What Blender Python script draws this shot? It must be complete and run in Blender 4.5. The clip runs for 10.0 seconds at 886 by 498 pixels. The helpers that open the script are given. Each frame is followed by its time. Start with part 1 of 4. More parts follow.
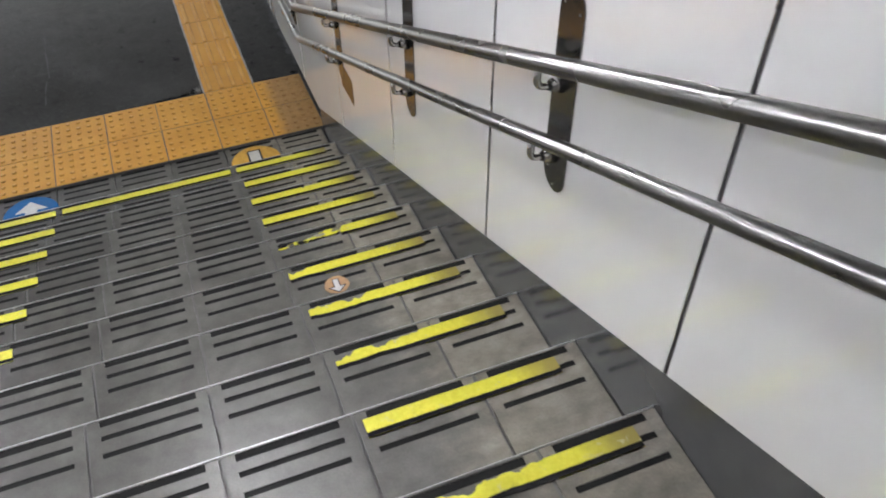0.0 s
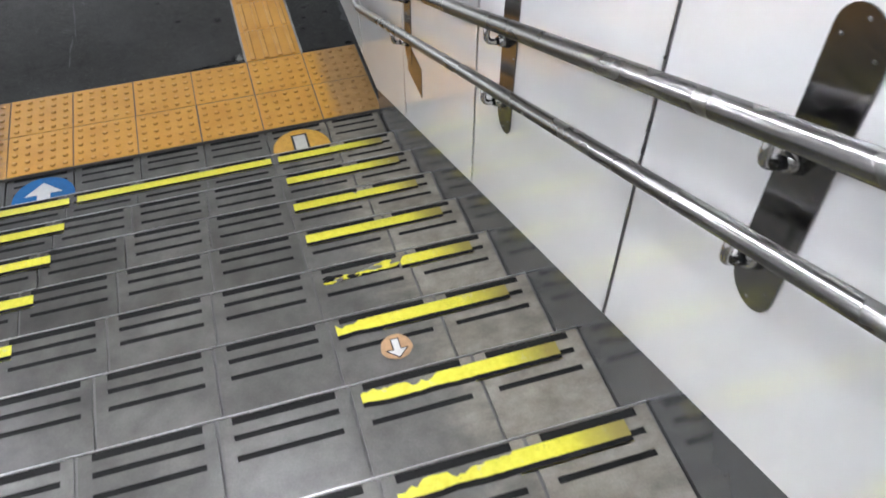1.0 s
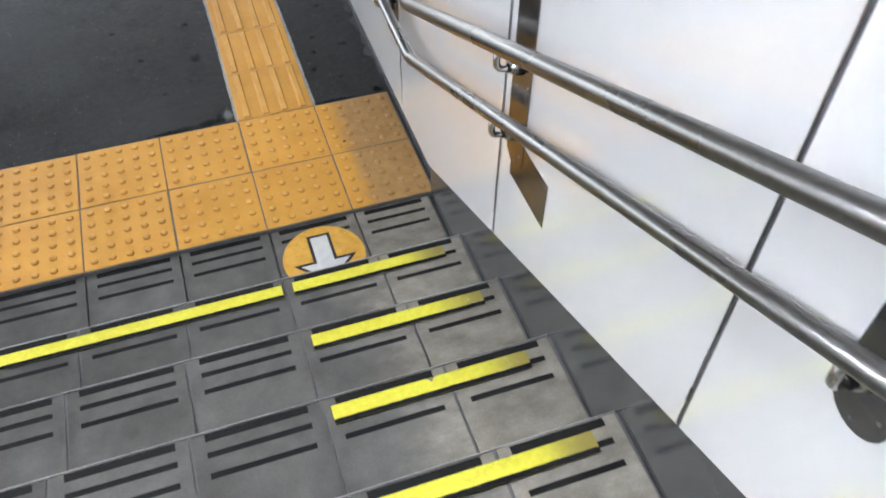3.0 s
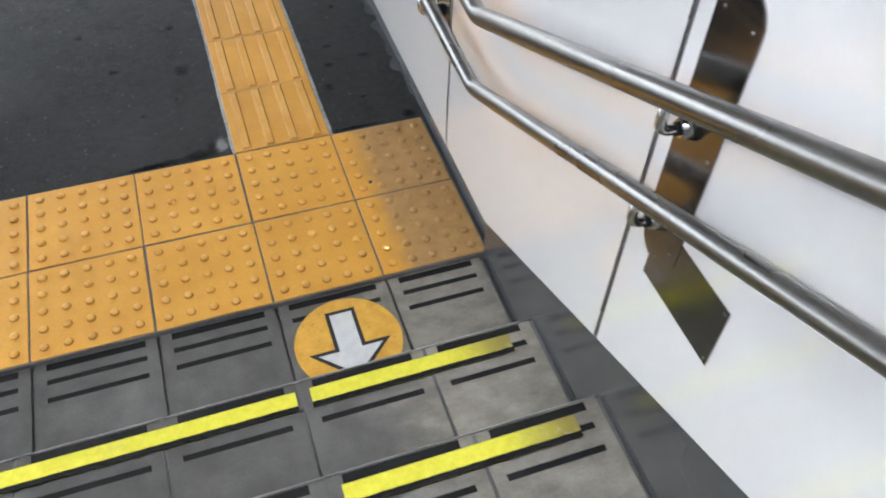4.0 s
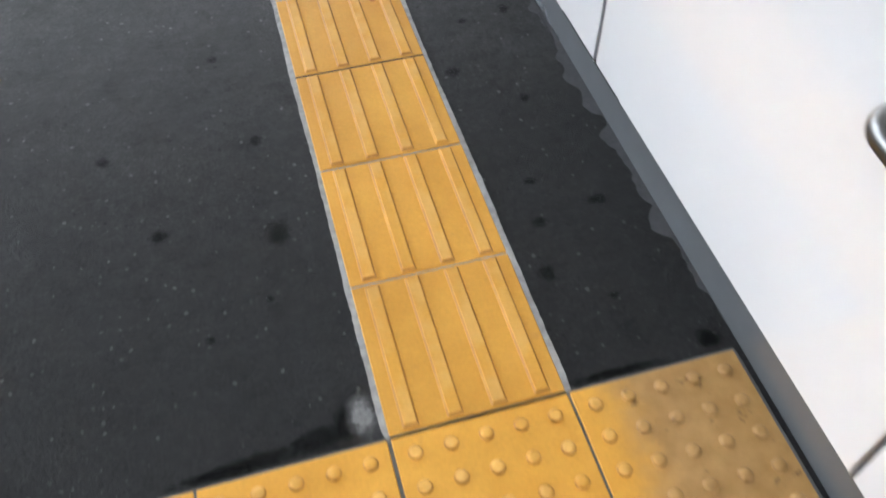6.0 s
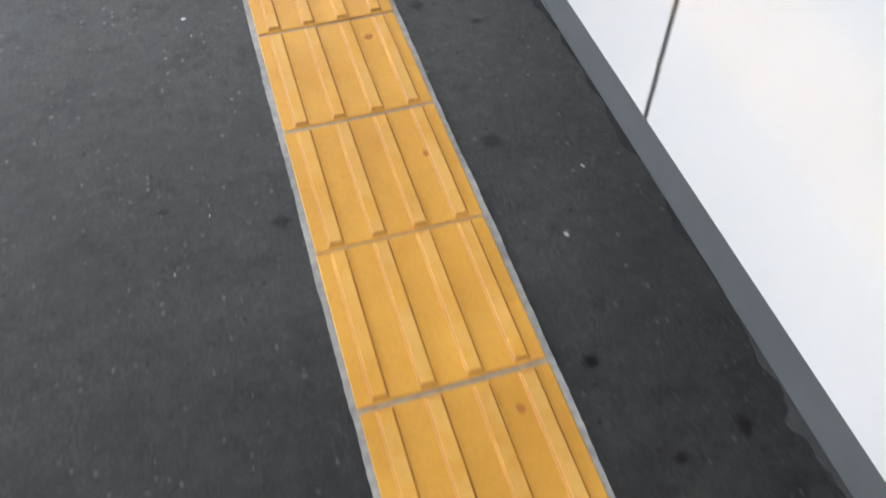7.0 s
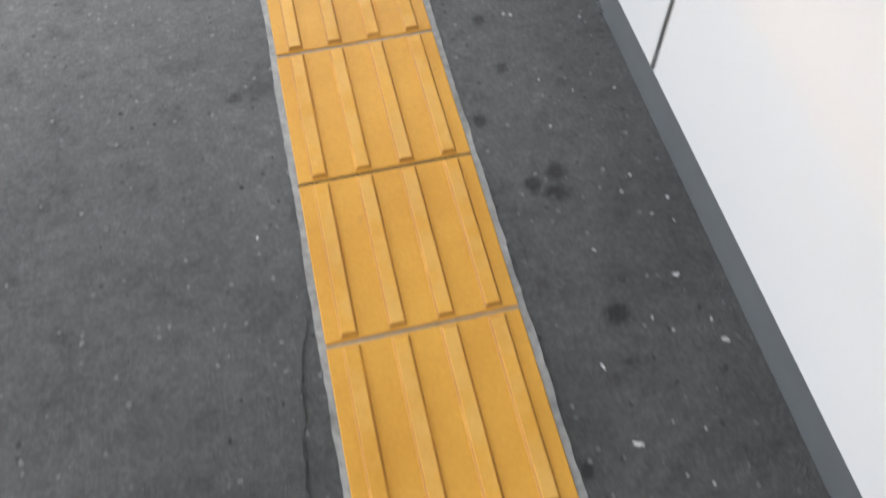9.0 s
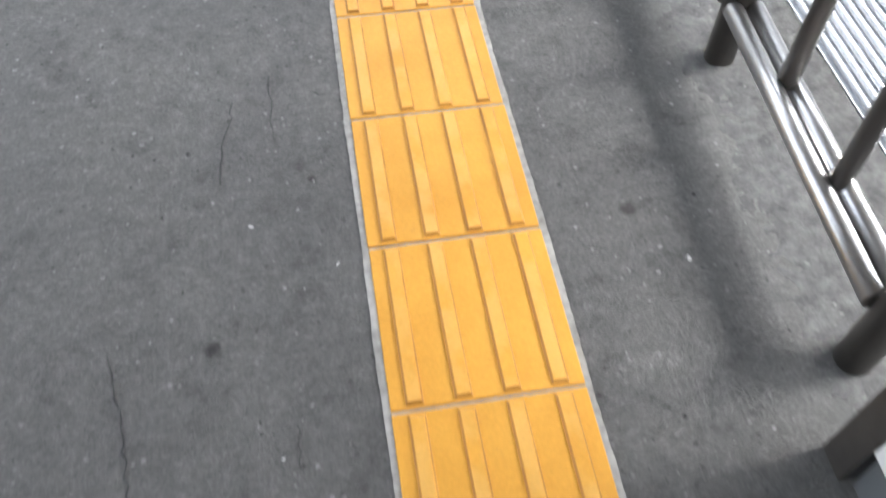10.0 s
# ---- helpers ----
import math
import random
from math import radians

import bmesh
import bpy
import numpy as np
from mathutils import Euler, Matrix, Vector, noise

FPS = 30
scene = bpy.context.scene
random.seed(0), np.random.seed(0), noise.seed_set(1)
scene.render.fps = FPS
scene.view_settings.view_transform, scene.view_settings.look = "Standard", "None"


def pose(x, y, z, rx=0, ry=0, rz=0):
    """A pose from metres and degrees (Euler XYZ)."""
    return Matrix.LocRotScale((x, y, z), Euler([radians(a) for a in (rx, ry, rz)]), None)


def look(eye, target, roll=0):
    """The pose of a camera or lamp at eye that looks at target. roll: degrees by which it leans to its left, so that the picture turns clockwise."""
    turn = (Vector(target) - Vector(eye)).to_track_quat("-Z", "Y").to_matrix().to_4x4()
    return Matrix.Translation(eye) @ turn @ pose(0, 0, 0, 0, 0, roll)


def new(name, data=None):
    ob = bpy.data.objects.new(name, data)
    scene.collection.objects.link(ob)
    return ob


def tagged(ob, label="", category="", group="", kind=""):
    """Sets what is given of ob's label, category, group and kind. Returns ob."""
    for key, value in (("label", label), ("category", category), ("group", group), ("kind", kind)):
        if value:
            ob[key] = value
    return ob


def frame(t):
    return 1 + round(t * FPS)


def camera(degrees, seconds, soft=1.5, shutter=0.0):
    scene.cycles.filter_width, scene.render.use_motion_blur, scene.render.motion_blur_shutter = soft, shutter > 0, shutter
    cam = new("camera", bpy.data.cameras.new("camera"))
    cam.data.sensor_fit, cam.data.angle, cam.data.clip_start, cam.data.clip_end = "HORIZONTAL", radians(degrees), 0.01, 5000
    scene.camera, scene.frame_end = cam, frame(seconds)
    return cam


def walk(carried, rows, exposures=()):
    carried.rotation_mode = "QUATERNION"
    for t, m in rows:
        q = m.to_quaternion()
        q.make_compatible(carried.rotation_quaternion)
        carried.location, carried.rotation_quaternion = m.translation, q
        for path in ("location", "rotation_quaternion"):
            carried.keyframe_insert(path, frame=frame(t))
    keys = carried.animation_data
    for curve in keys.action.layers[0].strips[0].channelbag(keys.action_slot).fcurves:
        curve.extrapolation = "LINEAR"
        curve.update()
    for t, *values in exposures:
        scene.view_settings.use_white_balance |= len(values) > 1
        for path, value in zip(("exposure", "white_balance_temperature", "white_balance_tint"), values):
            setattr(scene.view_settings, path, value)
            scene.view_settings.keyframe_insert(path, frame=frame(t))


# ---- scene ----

# ---------------------------------------------------------------- camera
PATH = [
    (0, (-0.485, -3.88, 2.83), (0.036, -2.557, 1.423), -0.3),
    (0.5, (-0.469, -3.588, 2.715), (-0.05, -2.267, 1.273), -2.0),
    (1, (-0.4, -3.241, 2.579), (0.008, -1.961, 1.097), 0.4),
    (1.5, (-0.411, -2.926, 2.443), (0.028, -1.65, 0.967), -0.1),
    (2, (-0.386, -2.61, 2.288), (0.01, -1.324, 0.809), -1.9),
    (2.5, (-0.384, -2.276, 2.169), (0.027, -1.024, 0.665), -1.1),
    (2.7, (-0.363, -2.146, 2.127), (0.055, -0.901, 0.618), -0.5),
    (3.8, (-0.358, -1.451, 1.786), (0.151, -0.23, 0.285), 4.1),
    (4, (-0.346, -1.329, 1.717), (0.123, -0.113, 0.199), 2.7),
    (4.5, (-0.425, -1.014, 1.585), (-0.048, 0.188, 0.032), 3.9),
    (5, (-0.409, -0.679, 1.45), (-0.174, 0.608, -0.063), -1.9),
    (5.5, (-0.418, -0.381, 1.315), (-0.044, 0.78, -0.27), 1.4),
    (6, (-0.362, 0.044, 1.183), (-0.032, 1.238, -0.387), -0.5),
    (6.2, (-0.385, 0.276, 1.163), (-0.037, 1.456, -0.414), -0.6),
    (7.3, (-0.329, 1.688, 1.065), (0.035, 2.841, -0.528), 0.4),
    (7.5, (-0.335, 1.99, 1.088), (0.014, 3.095, -0.543), 0.9),
    (8, (-0.311, 2.593, 1.081), (0.018, 3.647, -0.587), 1.3),
    (8.5, (-0.31, 3.271, 1.065), (0.018, 4.315, -0.609), 2.5),
    (9, (-0.233, 3.983, 1.097), (-0.011, 4.991, -0.617), -0.8),
    (9.2, (-0.262, 4.212, 1.068), (-0.013, 5.208, -0.648), 1.0),
    (9.5, (-0.28, 4.617, 1.101), (-0.055, 5.686, -0.574), 0.9),
    (10, (-0.309, 5.209, 1.109), (-0.109, 6.348, -0.523), 0.8),
]
cam = camera(57.4, 10.0, soft=1.8, shutter=0.2)
walk(cam, [(t, look(eye, target, roll)) for t, eye, target, roll in PATH],
     [(0.0, 2.6, 6650, 10), (0.5, 2.72, 6550, 10), (1.5, 3.0, 6300, 10), (2.5, 3.22, 6200, 10), (3.8, 3.3, 6250, 10), (4.8, 3.1, 6200, 10),
      (5.6, 3.4, 6050, 10), (6.2, 3.6, 6250, 10), (7.5, 3.6, 6450, 10), (8.1, 3.55, 6550, 10), (8.5, 3.25, 6550, 10), (9.0, 3.05, 6550, 10), (9.5, 3.1, 6450, 10), (10.0, 2.48, 6300, 10)])

# ---------------------------------------------------------------- plan, in metres
WALL = 0.2815         # face of the white wall panels
SKIRT = 0.3125         # face of the steel base on the level part
TREAD, RISE = 0.3135, 0.1443
SLOPE = RISE / TREAD
WALL_END = 5.50


def nosing(k):
    """Far edge and height of tread k, counted up from the landing."""
    return -0.002 - TREAD * k, RISE * k - 0.036


def pitch_line(y):
    """Height of the line through the nosings."""
    return -0.040 - SLOPE * (y + 0.002)


def roof_at(y):
    return 2.75 + max(0.0, -y - 0.3) * SLOPE


# ---------------------------------------------------------------- world and lights
world = bpy.data.worlds.new("sky")
scene.world = world
world.use_nodes = True
wn = world.node_tree.nodes
wl = world.node_tree.links
sky = wn.new("ShaderNodeTexSky")
sky.sky_type = 'NISHITA'
sky.sun_disc = False
sky.sun_elevation = radians(45.5)
sky.sun_rotation = radians(80)
sky.dust_density = 4.0
sky.air_density = 1.0
desat = wn.new("ShaderNodeHueSaturation")
desat.inputs["Saturation"].default_value = 0.28
wl.new(sky.outputs[0], desat.inputs["Color"])
wl.new(desat.outputs[0], wn["Background"].inputs["Color"])
wn["Background"].inputs["Strength"].default_value = 0.15

sun = new("sun", bpy.data.lights.new("sun", 'SUN'))
sun.data.energy = 0.55
sun.data.angle = radians(8)
sun.data.color = (1.0, 0.985, 0.96)
sun.matrix_world = look((9.8, 6.4, 10.0), (0.0, 6.0, 0.0))

LAMP_GLOW = 13.0       # strength of the unseen fluorescent fittings added under the roof


# ---------------------------------------------------------------- material helpers
def material(name):
    m = bpy.data.materials.new(name)
    m.use_nodes = True
    n = m.node_tree.nodes
    return m, n, m.node_tree.links, n["Principled BSDF"]


def coords(n, l, scale=(1, 1, 1)):
    tc = n.new("ShaderNodeTexCoord")
    geo = n.new("ShaderNodeNewGeometry")
    mp = n.new("ShaderNodeMapping")
    mp.inputs["Scale"].default_value = scale
    l.new(geo.outputs["Position"], mp.inputs["Vector"])
    return mp.outputs[0], tc, geo


def noise_node(n, l, vec, scale, detail=4.0, rough=0.6):
    t = n.new("ShaderNodeTexNoise")
    t.inputs["Scale"].default_value = scale
    t.inputs["Detail"].default_value = detail
    t.inputs["Roughness"].default_value = rough
    l.new(vec, t.inputs["Vector"])
    return t.outputs["Fac"]


def ramp(n, l, fac, stops):
    r = n.new("ShaderNodeValToRGB")
    while len(r.color_ramp.elements) < len(stops):
        r.color_ramp.elements.new(0.5)
    for e, (p, c) in zip(r.color_ramp.elements, stops):
        e.position = p
        e.color = (*c, 1) if isinstance(c, tuple) else (c, c, c, 1)
    l.new(fac, r.inputs["Fac"])
    return r.outputs["Color"]


def mix(n, l, fac, a, b, mode='MIX'):
    m = n.new("ShaderNodeMix")
    m.data_type = 'RGBA'
    m.blend_type = mode
    for sock, val in ((m.inputs[0], fac), (m.inputs[6], a), (m.inputs[7], b)):
        if hasattr(val, "is_linked"):
            l.new(val, sock)
        elif isinstance(val, tuple):
            sock.default_value = (*val, 1)
        else:
            sock.default_value = val
    return m.outputs[2]


def maths(n, l, op, a, b=0.0, c=None, clamp=False):
    m = n.new("ShaderNodeMath")
    m.operation = op
    m.use_clamp = clamp
    for i, v in enumerate((a, b) if c is None else (a, b, c)):
        if hasattr(v, "is_linked"):
            l.new(v, m.inputs[i])
        else:
            m.inputs[i].default_value = v
    return m.outputs[0]


def bump(n, l, bsdf, height, strength=0.3, distance=0.002):
    b = n.new("ShaderNodeBump")
    b.inputs["Strength"].default_value = strength
    b.inputs["Distance"].default_value = distance
    l.new(height, b.inputs["Height"])
    l.new(b.outputs[0], bsdf.inputs["Normal"])


def span(n, l, value, lo, hi):
    r = n.new("ShaderNodeMapRange")
    r.inputs["From Min"].default_value = lo
    r.inputs["From Max"].default_value = hi
    r.interpolation_type = 'SMOOTHSTEP'
    l.new(value, r.inputs["Value"])
    return r.outputs[0]


def plain(name, colour, rough=0.5, metal=0.0, vary=0.12, scale=25.0, bumpy=0.1):
    m, n, l, b = material(name)
    vec, tc, geo = coords(n, l)
    f = noise_node(n, l, vec, scale, 5)
    g = noise_node(n, l, vec, scale * 0.12, 3)
    s = maths(n, l, 'ADD', maths(n, l, 'MULTIPLY', f, 0.5), maths(n, l, 'MULTIPLY', g, 0.5))
    dark = tuple(c * (1 - vary) for c in colour)
    light = tuple(min(1, c * (1 + vary)) for c in colour)
    l.new(ramp(n, l, s, [(0.3, dark), (0.7, light)]), b.inputs["Base Color"])
    b.inputs["Metallic"].default_value = metal
    l.new(ramp(n, l, g, [(0.3, max(0.02, rough - 0.08)), (0.7, min(1, rough + 0.08))]), b.inputs["Roughness"])
    if bumpy:
        bump(n, l, b, f, bumpy, 0.001)
    return m


# ---------------------------------------------------------------- materials
def make_asphalt():
    m, n, l, b = material("worn_asphalt")
    vec, tc, geo = coords(n, l)
    grain = noise_node(n, l, vec, 420, 3, 0.7)
    mid = noise_node(n, l, vec, 38, 5, 0.65)
    large = noise_node(n, l, vec, 1.9, 4, 0.6)
    patch = noise_node(n, l, vec, 5.5, 4, 0.6)
    crumb = noise_node(n, l, vec, 130, 6, 0.8)

    def pieces(scale, share, size):
        """Scattered chips: where they lie, and a random number for each."""
        v = n.new("ShaderNodeTexVoronoi")
        v.voronoi_dimensions = '2D'
        v.inputs["Scale"].default_value = scale
        bent = n.new("ShaderNodeVectorMath")
        bent.operation = 'ADD'
        l.new(vec, bent.inputs[0])
        w = n.new("ShaderNodeTexNoise")
        w.inputs["Scale"].default_value = scale * 2.2
        l.new(vec, w.inputs["Vector"])
        sc = n.new("ShaderNodeVectorMath")
        sc.operation = 'SCALE'
        sc.inputs["Scale"].default_value = 0.45 / scale
        l.new(w.outputs["Color"], sc.inputs[0])
        l.new(sc.outputs[0], bent.inputs[1])
        l.new(bent.outputs[0], v.inputs["Vector"])
        p = n.new("ShaderNodeSeparateColor")
        l.new(v.outputs["Color"], p.inputs[0])
        rare = maths(n, l, 'GREATER_THAN', p.outputs[0], 1 - share)
        inner = maths(n, l, 'SUBTRACT', 1.0, span(n, l, maths(n, l, 'DIVIDE', v.outputs["Distance"], maths(n, l, 'MULTIPLY_ADD', p.outputs[1], size, 0.04)), 0.65, 1.1))
        return maths(n, l, 'MULTIPLY', rare, inner), p.outputs[2]

    fleck, tone = pieces(62, 0.13, 0.24)
    stone, stone_tone = pieces(150, 0.28, 0.30)
    pit, _ = pieces(52, 0.09, 0.20)
    crumbly = span(n, l, patch, 0.50, 0.66)
    base = ramp(n, l, mid, [(0.25, (0.046, 0.0455, 0.0438)), (0.55, (0.063, 0.0625, 0.0602)), (0.8, (0.085, 0.0845, 0.0815))])
    base = mix(n, l, 0.5, base, ramp(n, l, grain, [(0.3, 0.65), (0.7, 1.3)]), 'MULTIPLY')
    base = mix(n, l, 0.7, base, ramp(n, l, crumb, [(0.34, 0.62), (0.5, 0.96), (0.66, 1.5)]), 'MULTIPLY')
    base = mix(n, l, 0.9, base, ramp(n, l, large, [(0.3, 0.74), (0.7, 1.22)]), 'MULTIPLY')
    base = mix(n, l, 0.8, base, ramp(n, l, noise_node(n, l, vec, 11, 5, 0.7), [(0.32, 0.62), (0.45, 1.0), (0.7, 1.18)]), 'MULTIPLY')
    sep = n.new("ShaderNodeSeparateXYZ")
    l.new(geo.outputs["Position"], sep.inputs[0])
    # darker under the roof, brighter outdoors: part bleaching, part daylight painted into the colour
    outdoor_tone = span(n, l, maths(n, l, 'ADD', sep.outputs[1], maths(n, l, 'MULTIPLY', large, 1.6)), 1.6, 6.6)
    base = mix(n, l, 1.0, base, ramp(n, l, outdoor_tone, [(0.0, 0.48), (0.15, 1.15), (0.6, 1.55), (1.0, 2.75)]), 'MULTIPLY')
    base = mix(n, l, maths(n, l, 'MULTIPLY', pit, maths(n, l, 'MULTIPLY_ADD', crumbly, 0.40, 0.42)), base, (0.010, 0.010, 0.010))
    base = mix(n, l, maths(n, l, 'MULTIPLY', maths(n, l, 'MULTIPLY', stone, stone_tone), maths(n, l, 'MULTIPLY', crumbly, maths(n, l, 'MULTIPLY_ADD', outdoor_tone, 0.45, 0.45))), base, (0.24, 0.24, 0.235))
    base = mix(n, l, maths(n, l, 'MULTIPLY', fleck, maths(n, l, 'MULTIPLY', tone, maths(n, l, 'MULTIPLY_ADD', outdoor_tone, 0.75, 0.28))), base, (0.36, 0.36, 0.35))
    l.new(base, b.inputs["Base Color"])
    l.new(ramp(n, l, large, [(0.35, 0.52), (0.7, 0.78)]), b.inputs["Roughness"])
    l.new(ramp(n, l, outdoor_tone, [(0.0, 0.16), (0.5, 0.38)]), b.inputs["Specular IOR Level"])
    h = maths(n, l, 'ADD', maths(n, l, 'MULTIPLY', grain, 0.4), maths(n, l, 'MULTIPLY', mid, 0.9))
    h = maths(n, l, 'ADD', h, maths(n, l, 'MULTIPLY', crumb, 1.2))
    h = maths(n, l, 'ADD', h, maths(n, l, 'MULTIPLY', maths(n, l, 'SUBTRACT', stone, pit), maths(n, l, 'MULTIPLY_ADD', crumbly, 0.9, 0.35)))
    bump(n, l, b, h, 1.0, 0.0075)
    return m


def make_tactile(name, dirty):
    m, n, l, b = material(name)
    vec, tc, geo = coords(n, l)
    info = n.new("ShaderNodeObjectInfo")
    f = noise_node(n, l, vec, 160, 4)
    g = noise_node(n, l, vec, 5, 5)
    col = ramp(n, l, g, [(0.3, (0.645, 0.307, 0.030)), (0.7, (0.745, 0.385, 0.050))])
    col = mix(n, l, 0.5, col, ramp(n, l, f, [(0.3, 0.88), (0.7, 1.1)]), 'MULTIPLY')
    col = mix(n, l, 0.6, col, ramp(n, l, info.outputs["Random"], [(0.0, 0.90), (1.0, 1.06)]), 'MULTIPLY')
    rough = 0.55
    scuff = span(n, l, noise_node(n, l, vec, 22, 6, 0.7), 0.60, 0.72)
    col = mix(n, l, maths(n, l, 'MULTIPLY', scuff, 0.28), col, (0.40, 0.20, 0.05))
    local = n.new("ShaderNodeSeparateXYZ")
    l.new(tc.outputs["Object"], local.inputs[0])
    # raised parts: browner sides, paler tops; wear and shading put into the colour
    knob = maths(n, l, 'MULTIPLY', span(n, l, local.outputs[2], 0.0050, 0.0062), maths(n, l, 'SUBTRACT', 1.0, span(n, l, local.outputs[2], 0.0086, 0.0100)))
    col = mix(n, l, maths(n, l, 'MULTIPLY', knob, maths(n, l, 'MULTIPLY', span(n, l, noise_node(n, l, vec, 7, 3), 0.15, 0.55), 0.85)), col, (0.40, 0.17, 0.035))
    top = span(n, l, local.outputs[2], 0.0098, 0.0106)
    col = mix(n, l, maths(n, l, 'MULTIPLY', top, maths(n, l, 'MULTIPLY', span(n, l, noise_node(n, l, vec, 13, 4), 0.35, 0.65), 0.32)), col, (0.80, 0.55, 0.22))
    if dirty:
        sep = n.new("ShaderNodeSeparateXYZ")
        l.new(geo.outputs["Position"], sep.inputs[0])
        across = maths(n, l, 'SUBTRACT', maths(n, l, 'ABSOLUTE', maths(n, l, 'ADD', sep.outputs[0], 0.722)), 0.722)
        edge = maths(n, l, 'ADD', across, maths(n, l, 'MULTIPLY', noise_node(n, l, vec, 14, 4), 0.10))
        grime = maths(n, l, 'MULTIPLY', span(n, l, edge, 0.075, 0.165), span(n, l, noise_node(n, l, vec, 9, 5), 0.05, 0.32))
        tan = ramp(n, l, noise_node(n, l, vec, 30, 5), [(0.3, (0.30, 0.165, 0.055)), (0.7, (0.42, 0.255, 0.10))])
        col = mix(n, l, maths(n, l, 'MULTIPLY', grime, 0.85), col, tan)
        blot = span(n, l, noise_node(n, l, vec, 26, 3), 0.64, 0.72)
        col = mix(n, l, maths(n, l, 'MULTIPLY', blot, maths(n, l, 'MULTIPLY', grime, 0.85)), col, (0.16, 0.085, 0.03))
    l.new(col, b.inputs["Base Color"])
    b.inputs["Roughness"].default_value = rough
    bump(n, l, b, f, 0.12, 0.0008)
    return m


def make_stair_tile():
    m, n, l, b = material("stair_tile_grey")
    vec, tc, geo = coords(n, l)
    info = n.new("ShaderNodeObjectInfo")
    sep = n.new("ShaderNodeSeparateXYZ")
    l.new(geo.outputs["Position"], sep.inputs[0])
    fine = noise_node(n, l, vec, 220, 4, 0.7)
    blotch = noise_node(n, l, vec, 7, 5, 0.6)
    streak_v, _, _ = coords(n, l, (5, 9, 5))
    streak = noise_node(n, l, streak_v, 2.2, 5, 0.6)
    # base tone grows paler from left to right across the stairs
    rightward = span(n, l, maths(n, l, 'ADD', sep.outputs[0], maths(n, l, 'MULTIPLY', blotch, 0.5)), -1.10, -0.35)
    col = mix(n, l, rightward, ramp(n, l, blotch, [(0.25, (0.046, 0.0445, 0.040)), (0.75, (0.082, 0.080, 0.072))]),
              ramp(n, l, blotch, [(0.25, (0.098, 0.095, 0.086)), (0.75, (0.168, 0.163, 0.148))]))
    worn = span(n, l, maths(n, l, 'ADD', sep.outputs[0], maths(n, l, 'MULTIPLY', streak, 0.22)), -0.08, 0.16)
    col = mix(n, l, maths(n, l, 'MULTIPLY', worn, 0.8), col, ramp(n, l, streak, [(0.3, (0.19, 0.172, 0.138)), (0.72, (0.37, 0.340, 0.280))]))
    col = mix(n, l, 0.8, col, ramp(n, l, fine, [(0.3, 0.82), (0.7, 1.15)]), 'MULTIPLY')
    col = mix(n, l, 0.8, col, ramp(n, l, noise_node(n, l, vec, 17, 4, 0.55), [(0.25, 0.78), (0.75, 1.25)]), 'MULTIPLY')
    col = mix(n, l, 0.9, col, ramp(n, l, info.outputs["Random"], [(0.0, 0.82), (1.0, 1.16)]), 'MULTIPLY')
    l.new(col, b.inputs["Base Color"])
    l.new(ramp(n, l, blotch, [(0.2, 0.27), (0.8, 0.42)]), b.inputs["Roughness"])
    bump(n, l, b, fine, 0.15, 0.0008)
    return m


def make_strip_yellow():
    m, n, l, b = material("grip_tape_yellow")
    vec, tc, geo = coords(n, l)
    sep = n.new("ShaderNodeSeparateXYZ")
    l.new(geo.outputs["Position"], sep.inputs[0])
    f = noise_node(n, l, vec, 60, 5, 0.7)
    col = ramp(n, l, f, [(0.3, (0.75, 0.70, 0.040)), (0.7, (0.90, 0.86, 0.10))])
    edge = maths(n, l, 'ADD', sep.outputs[0], maths(n, l, 'MULTIPLY', noise_node(n, l, vec, 11, 4), 0.10))
    dirt = span(n, l, edge, 0.10, 0.25)
    col = mix(n, l, maths(n, l, 'MULTIPLY', dirt, 0.9), col, (0.27, 0.21, 0.055))
    crack = span(n, l, noise_node(n, l, vec, 45, 6, 0.75), 0.63, 0.68)
    col = mix(n, l, maths(n, l, 'MULTIPLY', crack, 0.5), col, (0.30, 0.29, 0.06))
    vor = n.new("ShaderNodeTexVoronoi")
    vor.feature = 'DISTANCE_TO_EDGE'
    vor.inputs["Scale"].default_value = 95
    l.new(vec, vor.inputs["Vector"])
    craze = maths(n, l, 'MULTIPLY', maths(n, l, 'LESS_THAN', vor.outputs["Distance"], 0.05), span(n, l, noise_node(n, l, vec, 6, 3), 0.58, 0.66))
    col = mix(n, l, maths(n, l, 'MULTIPLY', craze, 0.22), col, (0.10, 0.10, 0.03))
    bare = maths(n, l, 'MULTIPLY', span(n, l, noise_node(n, l, vec, 34, 6, 0.75), 0.56, 0.66), span(n, l, noise_node(n, l, vec, 3.1, 2), 0.48, 0.60))
    col = mix(n, l, maths(n, l, 'MULTIPLY', bare, 0.6), col, (0.62, 0.62, 0.42))
    l.new(col, b.inputs["Base Color"])
    b.inputs["Roughness"].default_value = 0.35
    bump(n, l, b, f, 0.15, 0.0006)
    return m


def make_panel():
    m, n, l, b = material("white_enamel_panel")
    vec, tc, geo = coords(n, l)
    g = noise_node(n, l, vec, 1.3, 4)
    f = noise_node(n, l, vec, 300, 2)
    l.new(ramp(n, l, g, [(0.3, (0.83, 0.83, 0.83)), (0.7, (0.87, 0.87, 0.87))]), b.inputs["Base Color"])
    l.new(ramp(n, l, noise_node(n, l, vec, 4, 4), [(0.3, 0.11), (0.7, 0.17)]), b.inputs["Roughness"])
    b.inputs["Coat Weight"].default_value = 1.0
    b.inputs["Coat Roughness"].default_value = 0.06
    b.inputs["Coat IOR"].default_value = 1.6
    bump(n, l, b, g, 0.05, 0.004)
    return m


